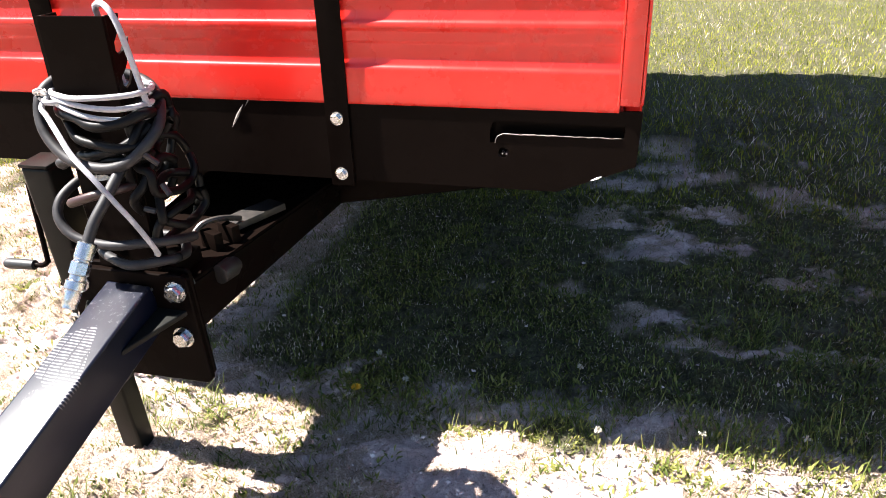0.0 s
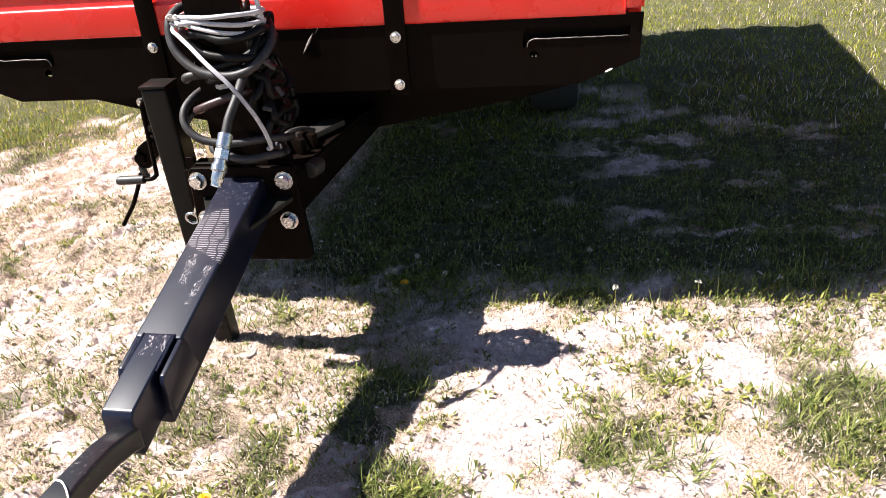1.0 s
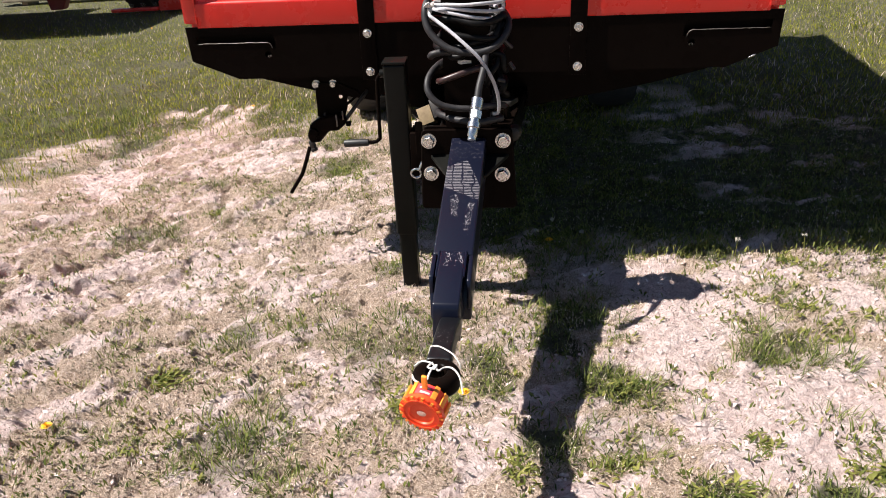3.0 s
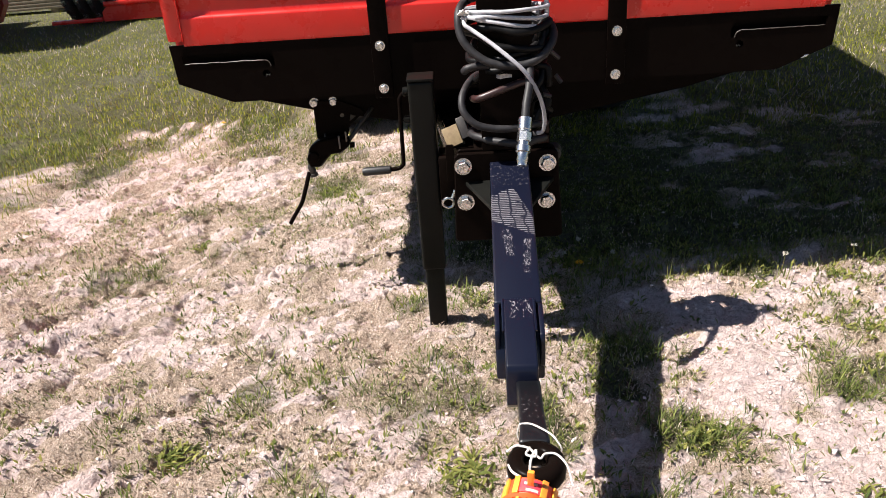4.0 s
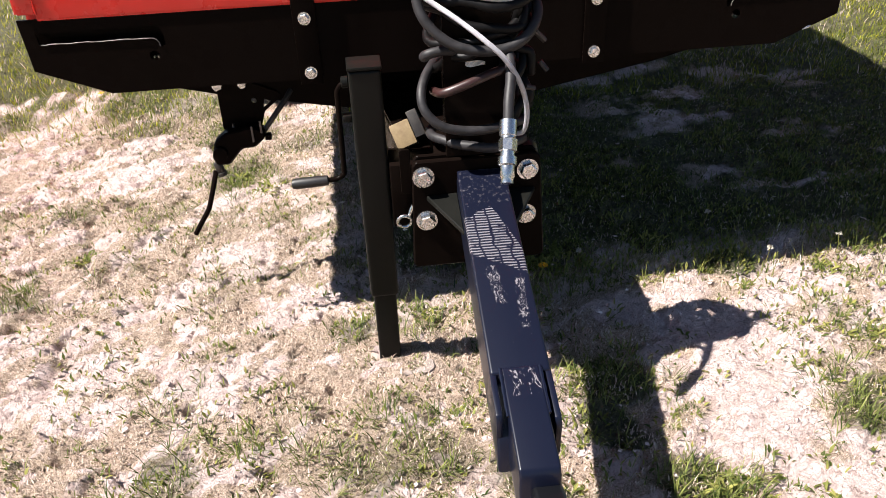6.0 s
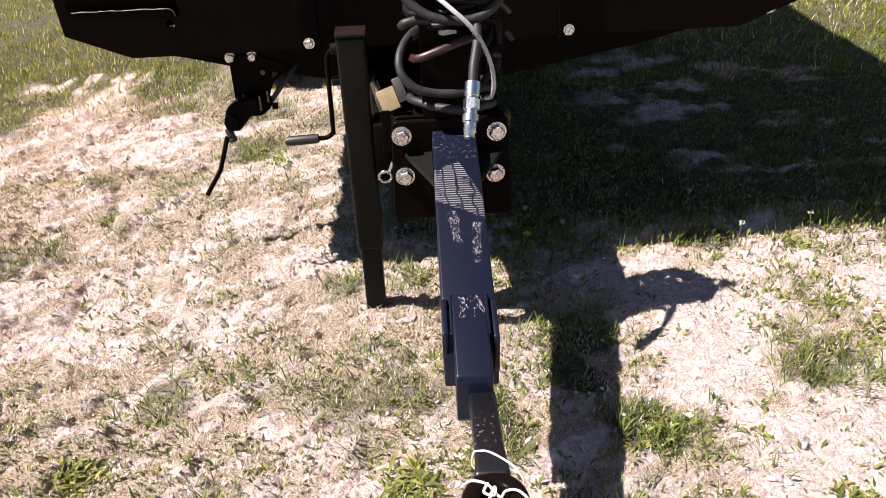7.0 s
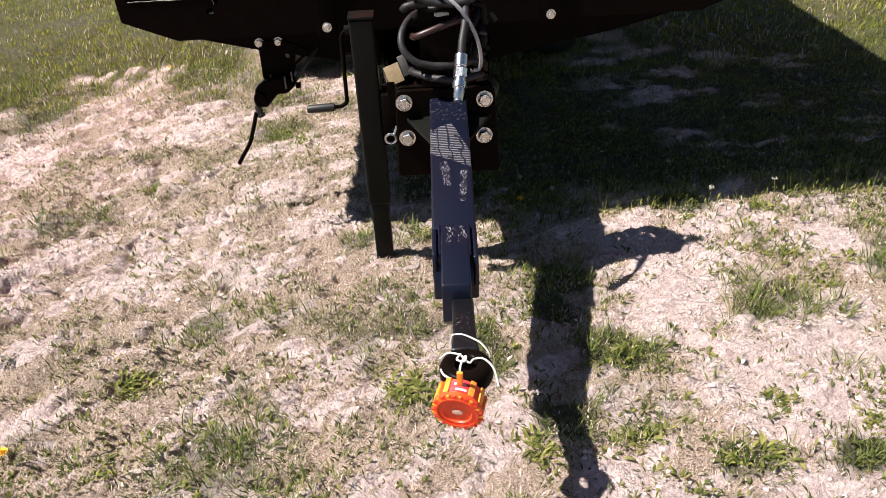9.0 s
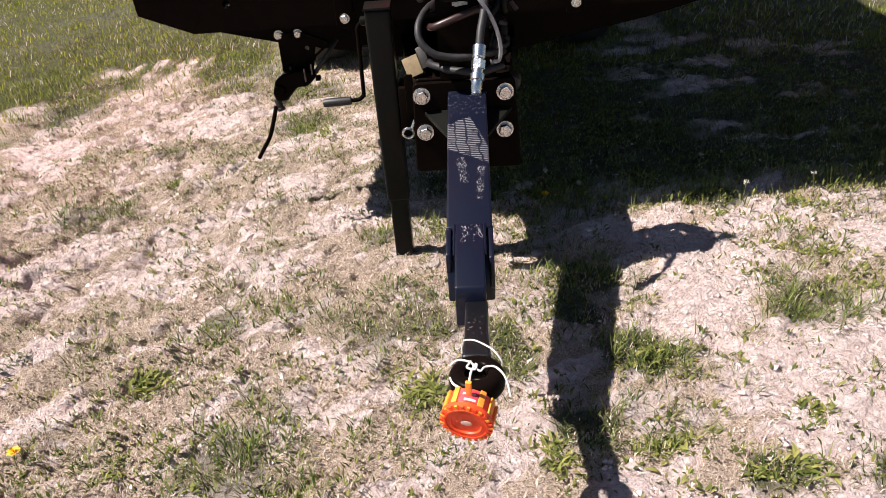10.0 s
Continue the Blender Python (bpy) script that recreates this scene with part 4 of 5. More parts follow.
def body_rest():
    """Floor, side walls and tailgate: their tops rise towards the rear, as their shadow does."""
    for s in (1, -1):
        b = bmesh.new()
        x0, x1 = CX + s * 1.045, CX + s * 1.085
        loop = [(0.456, 0.97), (4.93, 0.97), (4.93, 3.07), (0.456, 2.2)]
        a = [b.verts.new((x0, y, z)) for y, z in loop]
        c = [b.verts.new((x1, y, z)) for y, z in loop]
        b.faces.new(a)
        b.faces.new(c[::-1])
        for i in range(4):
            j = (i + 1) % 4
            b.faces.new((a[i], c[i], c[j], a[j]))
        part("side_wall", bevelled(b, 0.004, 1), RED, TRAILER)
    part("tailgate", box(CX - 1.0445, CX + 1.0445, 4.88, 4.93, 0.97, 3.07, 0.0), RED, TRAILER)
    part("floor_sheet", box(CX - 1.0445, CX + 1.0445, FACE + 0.009, 4.879, 0.978, 0.995, 0.0), BLACK, TRAILER)
    for s in (1, -1):
        x0, x1 = sorted((s * 0.36, s * 0.44))
        part("chassis_rail", box(x0, x1, 0.79, 4.83, 0.80, 0.977, 0.004), BLACK, TRAILER)
    # cross member behind the front beam
    loop = [(-0.935, 0.80), (-0.925, 0.720), (-0.70, 0.664), (-0.36, 0.598), (-0.2, 0.57), (0.2, 0.57), (0.36, 0.598), (0.735, 0.664), (0.96, 0.720), (0.97, 0.80), (0.97, 0.86), (-0.935, 0.86)]
    cross = part("cross_member", plate(loop, 0.772, 0.782, (), 0.002), BLACK, TRAILER, smooth=False)
    for x in (-0.692, -0.618):
        part("bolt", hex_bolt(0.015, 0.011, pose(x, 0.772, 0.692) @ FRONT), ZINC, cross, "zinc-plated hexagon bolt")
    # a pair of axles far back under the floor, unseen, added to block skylight there
    for y in (3.0, 4.0):
        unseen_axle = part("unseen_axle", box(-0.70, 0.70, y - 0.05, y + 0.05, 0.36, 0.46, 0.008), BLACK, TRAILER)
        for s in (1, -1):
            x0, x1 = sorted((s * 0.36, s * 0.44))
            part("unseen_axle_stand", box(x0, x1, y - 0.1, y + 0.1, 0.4605, 0.80, 0.006), BLACK, unseen_axle)
            m = pose(s * 0.86, y, 0.43, 0, 90, 0)
            prof = [(0.22, -0.12), (0.33, -0.16), (0.41, -0.14), (0.435, -0.07), (0.435, 0.07), (0.41, 0.14), (0.33, 0.16), (0.22, 0.12)]
            wheel = part("wheel", lathe([(0.05, -0.02), (0.2, -0.03), (0.22, -0.12), (0.225, 0.0), (0.22, 0.12), (0.2, 0.03), (0.05, 0.02)], 24, m), RED, TRAILER)
            part("tyre", lathe(prof, 32, m), TYRE, wheel, "black rubber tyre")


body_rest()


def strap(x):
    st = part("strap", box(x - 0.030, x + 0.030, FACE - 0.011, FACE - 0.0045, 0.79, 2.17, 0.002), BLACK, TRAILER, "black steel upright bolted to the front")
    for z in (0.822, 0.962):
        part("bolt", hex_bolt(0.0128, 0.010, pose(x, FACE - 0.011, z) @ FRONT), ZINC, st, "zinc-plated hexagon bolt")


strap(-0.375)
strap(0.394)


# drawbar: local x across, -y towards the towing eye, z up from the bar's top
AXIS = Vector((-0.041, -1.0, -0.325)).normalized()
ACROSS = Vector((1, -0.041, 0)).normalized()
UP = ACROSS.cross(-AXIS).normalized()
BARM = Matrix(((ACROSS.x, -AXIS.x, UP.x, 0.011), (ACROSS.y, -AXIS.y, UP.y, 0.012), (ACROSS.z, -AXIS.z, UP.z, 0.674), (0, 0, 0, 1)))


EYEM = pose(-0.018, -0.986, 0.414, 0, 0, -2.4)


def on_bar(name, bm, mat, label="", parent=None):
    ob = part(name, bm, mat, parent or TRAILER, label)
    if parent is None:
        ob.matrix_basis = BARM
    return ob


def drawbar():
    w = 0.057
    # main box section with a slanted lower end
    b = bmesh.new()
    prof = [(0.0, 0.0), (-0.56, 0.0), (-0.565, -0.03), (-0.64, -0.035), (-0.665, -0.05), (-0.70, -0.118), (0.0, -0.118)]
    l = [b.verts.new((-w, y, z)) for y, z in prof]
    r = [b.verts.new((w, y, z)) for y, z in prof]
    b.faces.new(l)
    b.faces.new(r[::-1])
    for i in range(len(prof)):
        j = (i + 1) % len(prof)
        b.faces.new((l[i], r[i], r[j], l[j]))
    beam = on_bar("drawbar_beam", bevelled(b, 0.006, 3), BAR, "black box-section drawbar with torn film residue")
    for s, end in ((-1, 0.655), (1, 0.668)):
        pts = [(-0.55, -0.004), (-end + 0.012, -0.004), (-end, -0.016), (-end - 0.018, -0.085), (-end - 0.008, -0.10), (-0.55, -0.10)]
        b = bmesh.new()
        x0, x1 = sorted((s * (w + 0.001), s * (w - 0.011)))
        a = [b.verts.new((x0, y, z)) for y, z in pts]
        c = [b.verts.new((x1, y, z)) for y, z in pts]
        b.faces.new(a)
        b.faces.new(c[::-1])
        for i in range(len(pts)):
            j = (i + 1) % len(pts)
            b.faces.new((a[i], c[i], c[j], a[j]))
        part("cheek", bevelled(b, 0.003, 2), BAR, beam)
    # inner box that carries the neck
    b = bmesh.new()
    prof = [(-0.548, 0.002), (-0.66, 0.006), (-0.752, 0.006), (-0.764, -0.004), (-0.772, -0.03), (-0.80, -0.075), (-0.79, -0.10), (-0.548, -0.10)]
    l = [b.verts.new((-0.036, y, z)) for y, z in prof]
    r = [b.verts.new((0.036, y, z)) for y, z in prof]
    b.faces.new(l)
    b.faces.new(r[::-1])
    for i in range(len(prof)):
        j = (i + 1) % len(prof)
        b.faces.new((l[i], r[i], r[j], l[j]))
    part("inner_box", bevelled(b, 0.005, 3), BAR, beam)
    for s in (-1, 1):
        part("weld_bead", tube([(s * 0.0375, -0.55 - 0.01 * i, 0.001) for i in range(11)], 0.003, 6, radii=[0.003 + 0.0012 * ((i * 7) % 3) / 2 for i in range(11)]), BAR, beam)
    # forged neck, level again, and ring
    b = bmesh.new()
    rows = []
    for u, hw, top, bot in ((0.285, 0.0265, -0.006, -0.062), (0.25, 0.0265, 0.004, -0.048), (0.20, 0.0255, 0.016, -0.036), (0.14, 0.0255, 0.022, -0.028), (0.09, 0.0265, 0.024, -0.025), (0.045, 0.031, 0.022, -0.023)):
        rows.append([b.verts.new(q) for q in ((-hw, u, bot), (hw, u, bot), (hw, u, top), (-hw, u, top))])
    for p, q in zip(rows, rows[1:]):
        for j in range(4):
            b.faces.new((p[j], p[(j + 1) % 4], q[(j + 1) % 4], q[j]))
    b.faces.new(rows[0][::-1])
    b.faces.new(rows[-1])
    neck = part("neck", bevelled(b, 0.008, 3), NECK, TRAILER, "black forged drawbar neck")
    neck.matrix_basis = EYEM
    b = bmesh.new()
    n, k = 40, 16
    ring = []
    for i in range(n):
        a = 2 * math.pi * i / n
        ring.append([])
        for j in range(k):
            t = 2 * math.pi * j / k
            rad = 0.0375 + 0.0190 * math.copysign(abs(math.cos(t)) ** 0.8, math.cos(t))
            ring[-1].append(b.verts.new((rad * math.cos(a), rad * math.sin(a), 0.025 * math.copysign(abs(math.sin(t)) ** 0.8, math.sin(t)))))
    for i in range(n):
        for j in range(k):
            b.faces.new((ring[i][j], ring[(i + 1) % n][j], ring[(i + 1) % n][(j + 1) % k], ring[i][(j + 1) % k]))
    part("towing_eye", b, BLACK, neck, "black towing ring at the end of the drawbar")
    return beam


drawbar()


def mount():
    loop = [(-0.160, 0.425), (-0.150, 0.415), (0.160, 0.415), (0.172, 0.425), (0.156, 0.69), (0.146, 0.70), (-0.140, 0.70), (-0.150, 0.69)]
    mp = part("mounting_plate", plate(loop, 0.018, 0.036, (), 0.003), BLACK, TRAILER, "black steel plate bolted across the drawbar", smooth=False)
    part("rear_plate", plate([(x * 0.97, z + 0.006) for x, z in loop], 0.042, 0.054, (), 0.003), BLACK, TRAILER, smooth=False)
    for x, z in ((-0.125, 0.662), (0.125, 0.66), (-0.122, 0.547), (0.122, 0.541)):
        part("bolt", hex_bolt(0.0205, 0.017, pose(x, 0.018, z) @ FRONT), ZINC, mp, "large zinc-plated hexagon bolt")
        part("nut", hex_bolt(0.020, 0.018, pose(x, 0.054, z, -90), False), ZINC, mp)
    # gusset webs from plate to bar
    for s in (-1, 1):
        b = bmesh.new()
        x0 = 0.012 + s * 0.0575
        pts = [(x0, 0.018, 0.615), (x0 + s * 0.075, 0.018, 0.613), (x0 - 0.006, -0.12, 0.583)]
        low = [(x, y, z - 0.013) for x, y, z in pts]
        t, u = [b.verts.new(p) for p in pts], [b.verts.new(p) for p in low]
        b.faces.new(t)
        b.faces.new(u[::-1])
        for i in range(3):
            j = (i + 1) % 3
            b.faces.new((t[i], u[i], u[j], t[j]))
        part("gusset", bevelled(b, 0.002, 1), SATIN, mp)
    part("weld_bead", tube([(-0.045 + 0.006 * i, 0.012, 0.662 + 0.002 * ((i * 5) % 3 - 1)) for i in range(20)], 0.005, 6, radii=[0.0024 + 0.0022 * ((i * 7) % 5) / 4 for i in range(20)]), CUT, mp, "bright weld bead")
    # two rails that open towards the chassis
    for s in (-1, 1):
        b = bmesh.new()
        p, q = Vector((s * 0.10, 0.055, 0.0)), Vector((s * 0.185, 0.771, 0.0))
        d = (q - p).normalized()
        o = Vector((d.y, -d.x, 0)) * 0.038
        quad = [p - o, p + o, q + o, q - o]
        lo, hi = [b.verts.new((v.x, v.y, 0.535 + 0.04 * (v.y > 0.5))) for v in quad], [b.verts.new((v.x, v.y, 0.655)) for v in quad]
        b.faces.new(lo[::-1])
        b.faces.new(hi)
        for i in range(4):
            j = (i + 1) % 4
            b.faces.new((lo[i], lo[j], hi[j], hi[i]))
        part("frame_rail", bevelled(b, 0.006, 2), BLACK, TRAILER)
    b = bmesh.new()
    quad = [(-0.135, 0.056), (0.135, 0.056), (0.22, 0.771), (-0.22, 0.771)]
    lo, hi = [b.verts.new((x, y, 0.6555)) for x, y in quad], [b.verts.new((x, y, 0.664)) for x, y in quad]
    b.faces.new(lo[::-1])
    b.faces.new(hi)
    for i in range(4):
        b.faces.new((lo[i], lo[(i + 1) % 4], hi[(i + 1) % 4], hi[i]))
    part("deck_plate", b, BLACK, TRAILER, smooth=False)
    # small bracket and brake link beside the plate
    part("link_bar", box(-0.034, 0.034, -0.085, 0.085, 0.0, 0.020, 0.004, pose(0.118, 0.41, 0.672, 0, 0, -22)), STEEL, TRAILER, "greasy flat steel bar on the drawbar frame")
    part("link_lug", box(-0.03, 0.03, -0.012, 0.012, 0.0, 0.045, 0.003, pose(0.095, 0.235, 0.664, 0, 0, -24)), BLACK, TRAILER)
    part("link_lug", box(-0.03, 0.03, -0.012, 0.012, 0.0, 0.045, 0.003, pose(0.115, 0.285, 0.664, 0, 0, -24)), BLACK, TRAILER)
    part("link_end", lathe([(0.012, 0.0), (0.024, 0.004), (0.026, 0.05), (0.018, 0.07)], 16, pose(0.158, 0.14, 0.640, -90, 0, -8)), STEEL, TRAILER)
    part("link_pipe", tube(smoothed([(0.05, 0.21, 0.69), (0.07, 0.24, 0.722), (0.10, 0.28, 0.724), (0.118, 0.34, 0.70)], 6), 0.008, 8), STEEL, TRAILER)
    part("side_bracket", plate(rounded(-0.176, -0.150, 0.60, 0.715, 0.006), 0.065, 0.072, (), 0.001), BLACK, TRAILER, smooth=False)


mount()


def jack():
    # the whole jack leans a little, its head towards the towing eye
    lean = Matrix.Translation((0, 0.158, 0.47)) @ Matrix.Rotation(radians(3.7), 4, "X") @ Matrix.Translation((0, -0.158, -0.47))
    j = part("jack", bevelled(box(-0.277, -0.201, 0.12, 0.196, 0.262, 0.906, 0.0), 0.010, 4), SATIN, TRAILER, "black square-tube jack standing on the soil")
    j.matrix_basis = lean
    part("cap", box(-0.279, -0.199, 0.118, 0.198, 0.9065, 0.915, 0.003), SATIN, j)
    part("inner_leg", bevelled(box(-0.270, -0.208, 0.127, 0.189, 0.014, 0.30, 0.0), 0.007, 3), SATIN, j)
    line = smoothed([(-0.262, 0.162, 0.868), (-0.285, 0.160, 0.868), (-0.304, 0.158, 0.852), (-0.307, 0.154, 0.82), (-0.310, 0.140, 0.66), (-0.314, 0.138, 0.640), (-0.330, 0.137, 0.630), (-0.352, 0.136, 0.629)], 6)
    crank = part("crank", tube(line, 0.0065, 10), BLACK, j, "bent black steel crank")
    part("grip", lathe([(0.008, 0.0), (0.0125, 0.003), (0.0135, 0.02), (0.0135, 0.082), (0.0115, 0.09), (0.004, 0.092)], 18, pose(-0.350, 0.136, 0.629, 0, -92, 0)), GRIP, crank, "dark grey plastic grip")
    part("lug", box(-0.298, -0.2775, 0.140, 0.166, 0.775, 0.792, 0.002), SATIN, j)
    part("crank_boss", lathe([(0.009, 0.0), (0.014, 0.002), (0.014, 0.016), (0.009, 0.018)], 14, pose(-0.2775, 0.162, 0.868, 0, -90, 0)), SATIN, j)
    part("mount_arm", box(-0.1995, -0.140, 0.085, 0.20, 0.50, 0.668, 0.004), BLACK, TRAILER)


jack()


def brake():
    y = 0.772
    pts = [(-0.697, 0.70), (-0.60, 0.70), (-0.512, 0.662), (-0.502, 0.645), (-0.559, 0.600), (-0.585, 0.530), (-0.664, 0.520), (-0.699, 0.552)]
    holes = [[(-0.589 + 0.009 * math.cos(k * math.pi / 5), 0.637 + 0.009 * math.sin(k * math.pi / 5)) for k in range(10)], [(-0.562, 0.612), (-0.535, 0.632), (-0.556, 0.640)]]
    br = part("brake_bracket", plate(pts, y - 0.009, y - 0.002, holes, 0.001), BLACK, TRAILER, "black hand brake bracket under the chassis", smooth=False)
    pts = [(-0.687, 0.556), (-0.725, 0.530), (-0.741, 0.480), (-0.734, 0.450), (-0.690, 0.448), (-0.642, 0.500), (-0.602, 0.500), (-0.566, 0.530), (-0.563, 0.554), (-0.610, 0.570)]
    box_ = part("gearbox", plate(pts, y - 0.066, y - 0.012, (), 0.006), BLACK, br)
    part("gear_cover", lathe([(0.014, -0.014), (0.022, -0.012), (0.024, 0.0), (0.018, 0.004)], 18, pose(-0.712, y - 0.066, 0.492) @ FRONT @ Matrix.Scale(-1, 4, (0, 0, 1))), BLACK, box_)
    part("grease_nipple", lathe([(0.004, 0.0), (0.006, 0.004), (0.004, 0.010), (0.005, 0.014)], 10, pose(-0.662, y - 0.03, 0.560)), STEEL, box_)
    part("stop_lug", box(-0.567, -0.548, y - 0.055, y - 0.030, 0.518, 0.536, 0.002), BLACK, box_)
    part("threaded_rod", tube([(-0.585, y - 0.035, 0.525), (-0.489, y - 0.03, 0.639), (-0.47, y + 0.0, 0.66)], 0.0085, 10), STEEL, br)
    for x, z0, z1 in ((-0.6025, 0.522, 0.575), (-0.5735, 0.550, 0.590)):
        part("clamp", box(x - 0.003, x + 0.003, y - 0.074, y - 0.067, z0, z1, 0.0015), CUT, br)
    part("spindle", lathe([(0.012, 0.0), (0.014, 0.004), (0.014, 0.030), (0.011, 0.034), (0.016, 0.036), (0.016, 0.048), (0.010, 0.050)], 14, pose(-0.735, y - 0.042, 0.452, 180, -14, 0)), STEEL, br)
    line = [(-0.742, y - 0.045, 0.425), (-0.760, y - 0.066, 0.368), (-0.776, y - 0.085, 0.322), (-0.782, y - 0.089, 0.309), (-0.792, y - 0.092, 0.294), (-0.815, y - 0.097, 0.262), (-0.838, y - 0.102, 0.228)]
    part("brake_crank", tube(line, 0.0085, 9), BLACK, br)


brake()


def hose_post():
    p = part("hose_post", box(-0.066, 0.084, 0.030, 0.038, 0.702, 1.25, 0.0012), BLACK, TRAILER, "tall black hooked post that carries the coiled hoses", smooth=False)
    # folded sides whose rear edges are cut into upturned hooks
    loop = [(0.0, 0.702), (0.035, 0.702), (0.035, 1.03), (0.050, 1.08), (0.060, 1.112), (0.063, 1.147), (0.051, 1.136), (0.036, 1.112), (0.022, 1.106), (0.013, 1.114), (0.013, 1.130),
            (0.028, 1.141), (0.048, 1.165), (0.058, 1.202), (0.046, 1.193), (0.033, 1.178), (0.020, 1.174), (0.012, 1.182), (0.013, 1.198), (0.026, 1.212), (0.040, 1.226), (0.042, 1.25), (0.0, 1.25)]
    for x in (-0.066, 0.0765):
        part("post_side", plate(loop, 0.0, 0.0075, (), 0.001, Matrix.Translation((x + 0.0075, 0.0385, 0)) @ Matrix.Rotation(radians(90), 4, "Z")), BLACK, p, smooth=False)
    part("base_block", box(-0.09, 0.105, 0.0555, 0.17, 0.6645, 0.701, 0.004), BLACK, p)
    return p


hose_post()

# ---- hoses, cable and loose pieces on the drawbar ----
def loop_line(cx, cy, rx, ry, z, tilt_x, tilt_y, a0, a1, n=22, wob=0.0, seed=1, skew=-0.2):
    rng = random.Random(seed)
    out = []
    for i in range(n + 1):
        a = radians(a0 + (a1 - a0) * i / n)
        x, y = cx + rx * math.cos(a), cy + ry * math.sin(a) + skew * rx * math.cos(a)
        out.append((x + rng.uniform(-wob, wob), y + rng.uniform(-wob, wob), z + tilt_x * math.cos(a) + tilt_y * math.sin(a) + rng.uniform(-wob, wob)))
    return out


def hoses():
    g = "coiled hydraulic hoses"
    # wide hose loop that hangs low in front
    a = [(-0.094, 0.095, 1.118), (-0.112, 0.047, 1.094), (-0.110, 0.022, 1.044), (-0.082, 0.005, 1.0), (-0.030, -0.008, 0.966), (0.040, -0.012, 0.955), (0.095, -0.008, 0.966),
         (0.135, 0.012, 0.998), (0.148, 0.055, 1.035), (0.115, 0.115, 1.075), (0.04, 0.168, 1.10), (-0.045, 0.14, 1.125)]
    tagged(part("hydraulic_hose", tube(smoothed(a, 7, True), 0.0115, 12, caps=False), RUBBER), "thick black rubber hydraulic hose looped round the post", "hose", g)
    # inner loops, in the rubber darkened to look shaded
    for rx, ry, z, tx, ty, r, seed in ((0.122, 0.088, 1.062, 0.0, 0.012, 0.0115, 8), (0.112, 0.084, 1.030, -0.022, 0.02, 0.0105, 12), (0.106, 0.076, 1.000, 0.030, 0.03, 0.0105, 15),
                                       (0.096, 0.070, 0.930, 0.03, -0.02, 0.0105, 44)):
        a = smoothed(loop_line(0.016, 0.086, rx, ry, z, tx, ty, 0, 360, 14, 0.008, seed)[:-1], 4, True)
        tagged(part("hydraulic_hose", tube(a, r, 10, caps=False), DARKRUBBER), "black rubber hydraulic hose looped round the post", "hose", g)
    # slack turns that have slid off to the hooked side of the post
    # these too take the rubber with shade in its colour
    for cy, cz, ry, rz, x, lean, seed in ((0.085, 0.975, 0.075, 0.075, 0.112, 0.035, 5), (0.10, 0.930, 0.085, 0.062, 0.134, -0.030, 21), (0.075, 0.885, 0.068, 0.060, 0.108, 0.040, 33),
                                          (0.11, 0.845, 0.080, 0.055, 0.140, -0.015, 37), (0.085, 1.020, 0.060, 0.060, 0.126, 0.020, 52), (0.12, 0.795, 0.085, 0.045, 0.118, 0.030, 58)):
        rng = random.Random(seed)
        a = [(x - 0.018 + lean * 0.8 * math.sin(k * math.pi / 6) + rng.uniform(-0.012, 0.012), cy + ry * math.cos(k * math.pi / 6) + rng.uniform(-0.008, 0.008), cz + rz * math.sin(k * math.pi / 6) + rng.uniform(-0.010, 0.010)) for k in range(12)]
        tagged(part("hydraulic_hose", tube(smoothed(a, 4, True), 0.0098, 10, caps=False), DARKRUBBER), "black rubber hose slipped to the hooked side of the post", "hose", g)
    # made-up metal bits that stand in for highlights on the tangled hoses
    for p, q in (((0.135, 0.004, 0.985), (0.158, 0.012, 0.962)), ((0.150, 0.020, 0.915), (0.166, 0.016, 0.893)), ((0.112, -0.004, 0.868), (0.134, 0.002, 0.860))):
        tagged(part("glint_bit", tube([p, q], 0.0065, 8), STEEL), "small steel bit added for the glints on the slack hoses", "clip", "clips on the hoses")
    a = smoothed([(-0.105, 0.045, 0.938), (-0.095, 0.03, 0.948), (-0.06, 0.03, 0.953), (-0.02, 0.04, 0.945)], 5)
    tagged(part("hydraulic_hose", tube(a, 0.0115, 10), RUBBER), "short black hose end sticking out of the coil", "hose", g)
    # lower loop that comes forward to the left and runs in front of the post
    a = smoothed([(0.05, 0.16, 0.90), (-0.05, 0.15, 0.905), (-0.088, 0.09, 0.90), (-0.115, 0.03, 0.872), (-0.115, 0.0, 0.835), (-0.085, -0.012, 0.80), (-0.04, -0.012, 0.783), (0.02, -0.008, 0.777), (0.075, 0.01, 0.778), (0.12, 0.05, 0.77), (0.13, 0.12, 0.75)], 7)
    tagged(part("hydraulic_hose", tube(a, 0.0108, 12), RUBBER), "black rubber hose bulging out below the coil", "hose", g)
    a = smoothed([(-0.085, 0.06, 0.855), (-0.07, 0.0, 0.868), (-0.02, -0.01, 0.886), (0.03, 0.002, 0.899), (0.062, 0.012, 0.906), (0.075, 0.05, 0.905)], 6)
    tagged(part("hydraulic_hose", tube(a, 0.0105, 12), COPPER), "reddish brown rubber hose crossing the post", "hose", g)
    a = smoothed(loop_line(0.012, 0.09, 0.108, 0.088, 0.728, -0.006, -0.006, 0, 360, 18, 0.004, 31)[:-1], 4, True)
    tagged(part("hydraulic_hose", tube(a, 0.0115, 12, caps=False), RUBBER), "black rubber hose lying round the foot of the post", "hose", g)
    # the hose that ends in the coupling
    top, low = Vector((0.049, -0.121, 0.827)), Vector((0.031, -0.191, 0.723))
    d = (low - top).normalized()
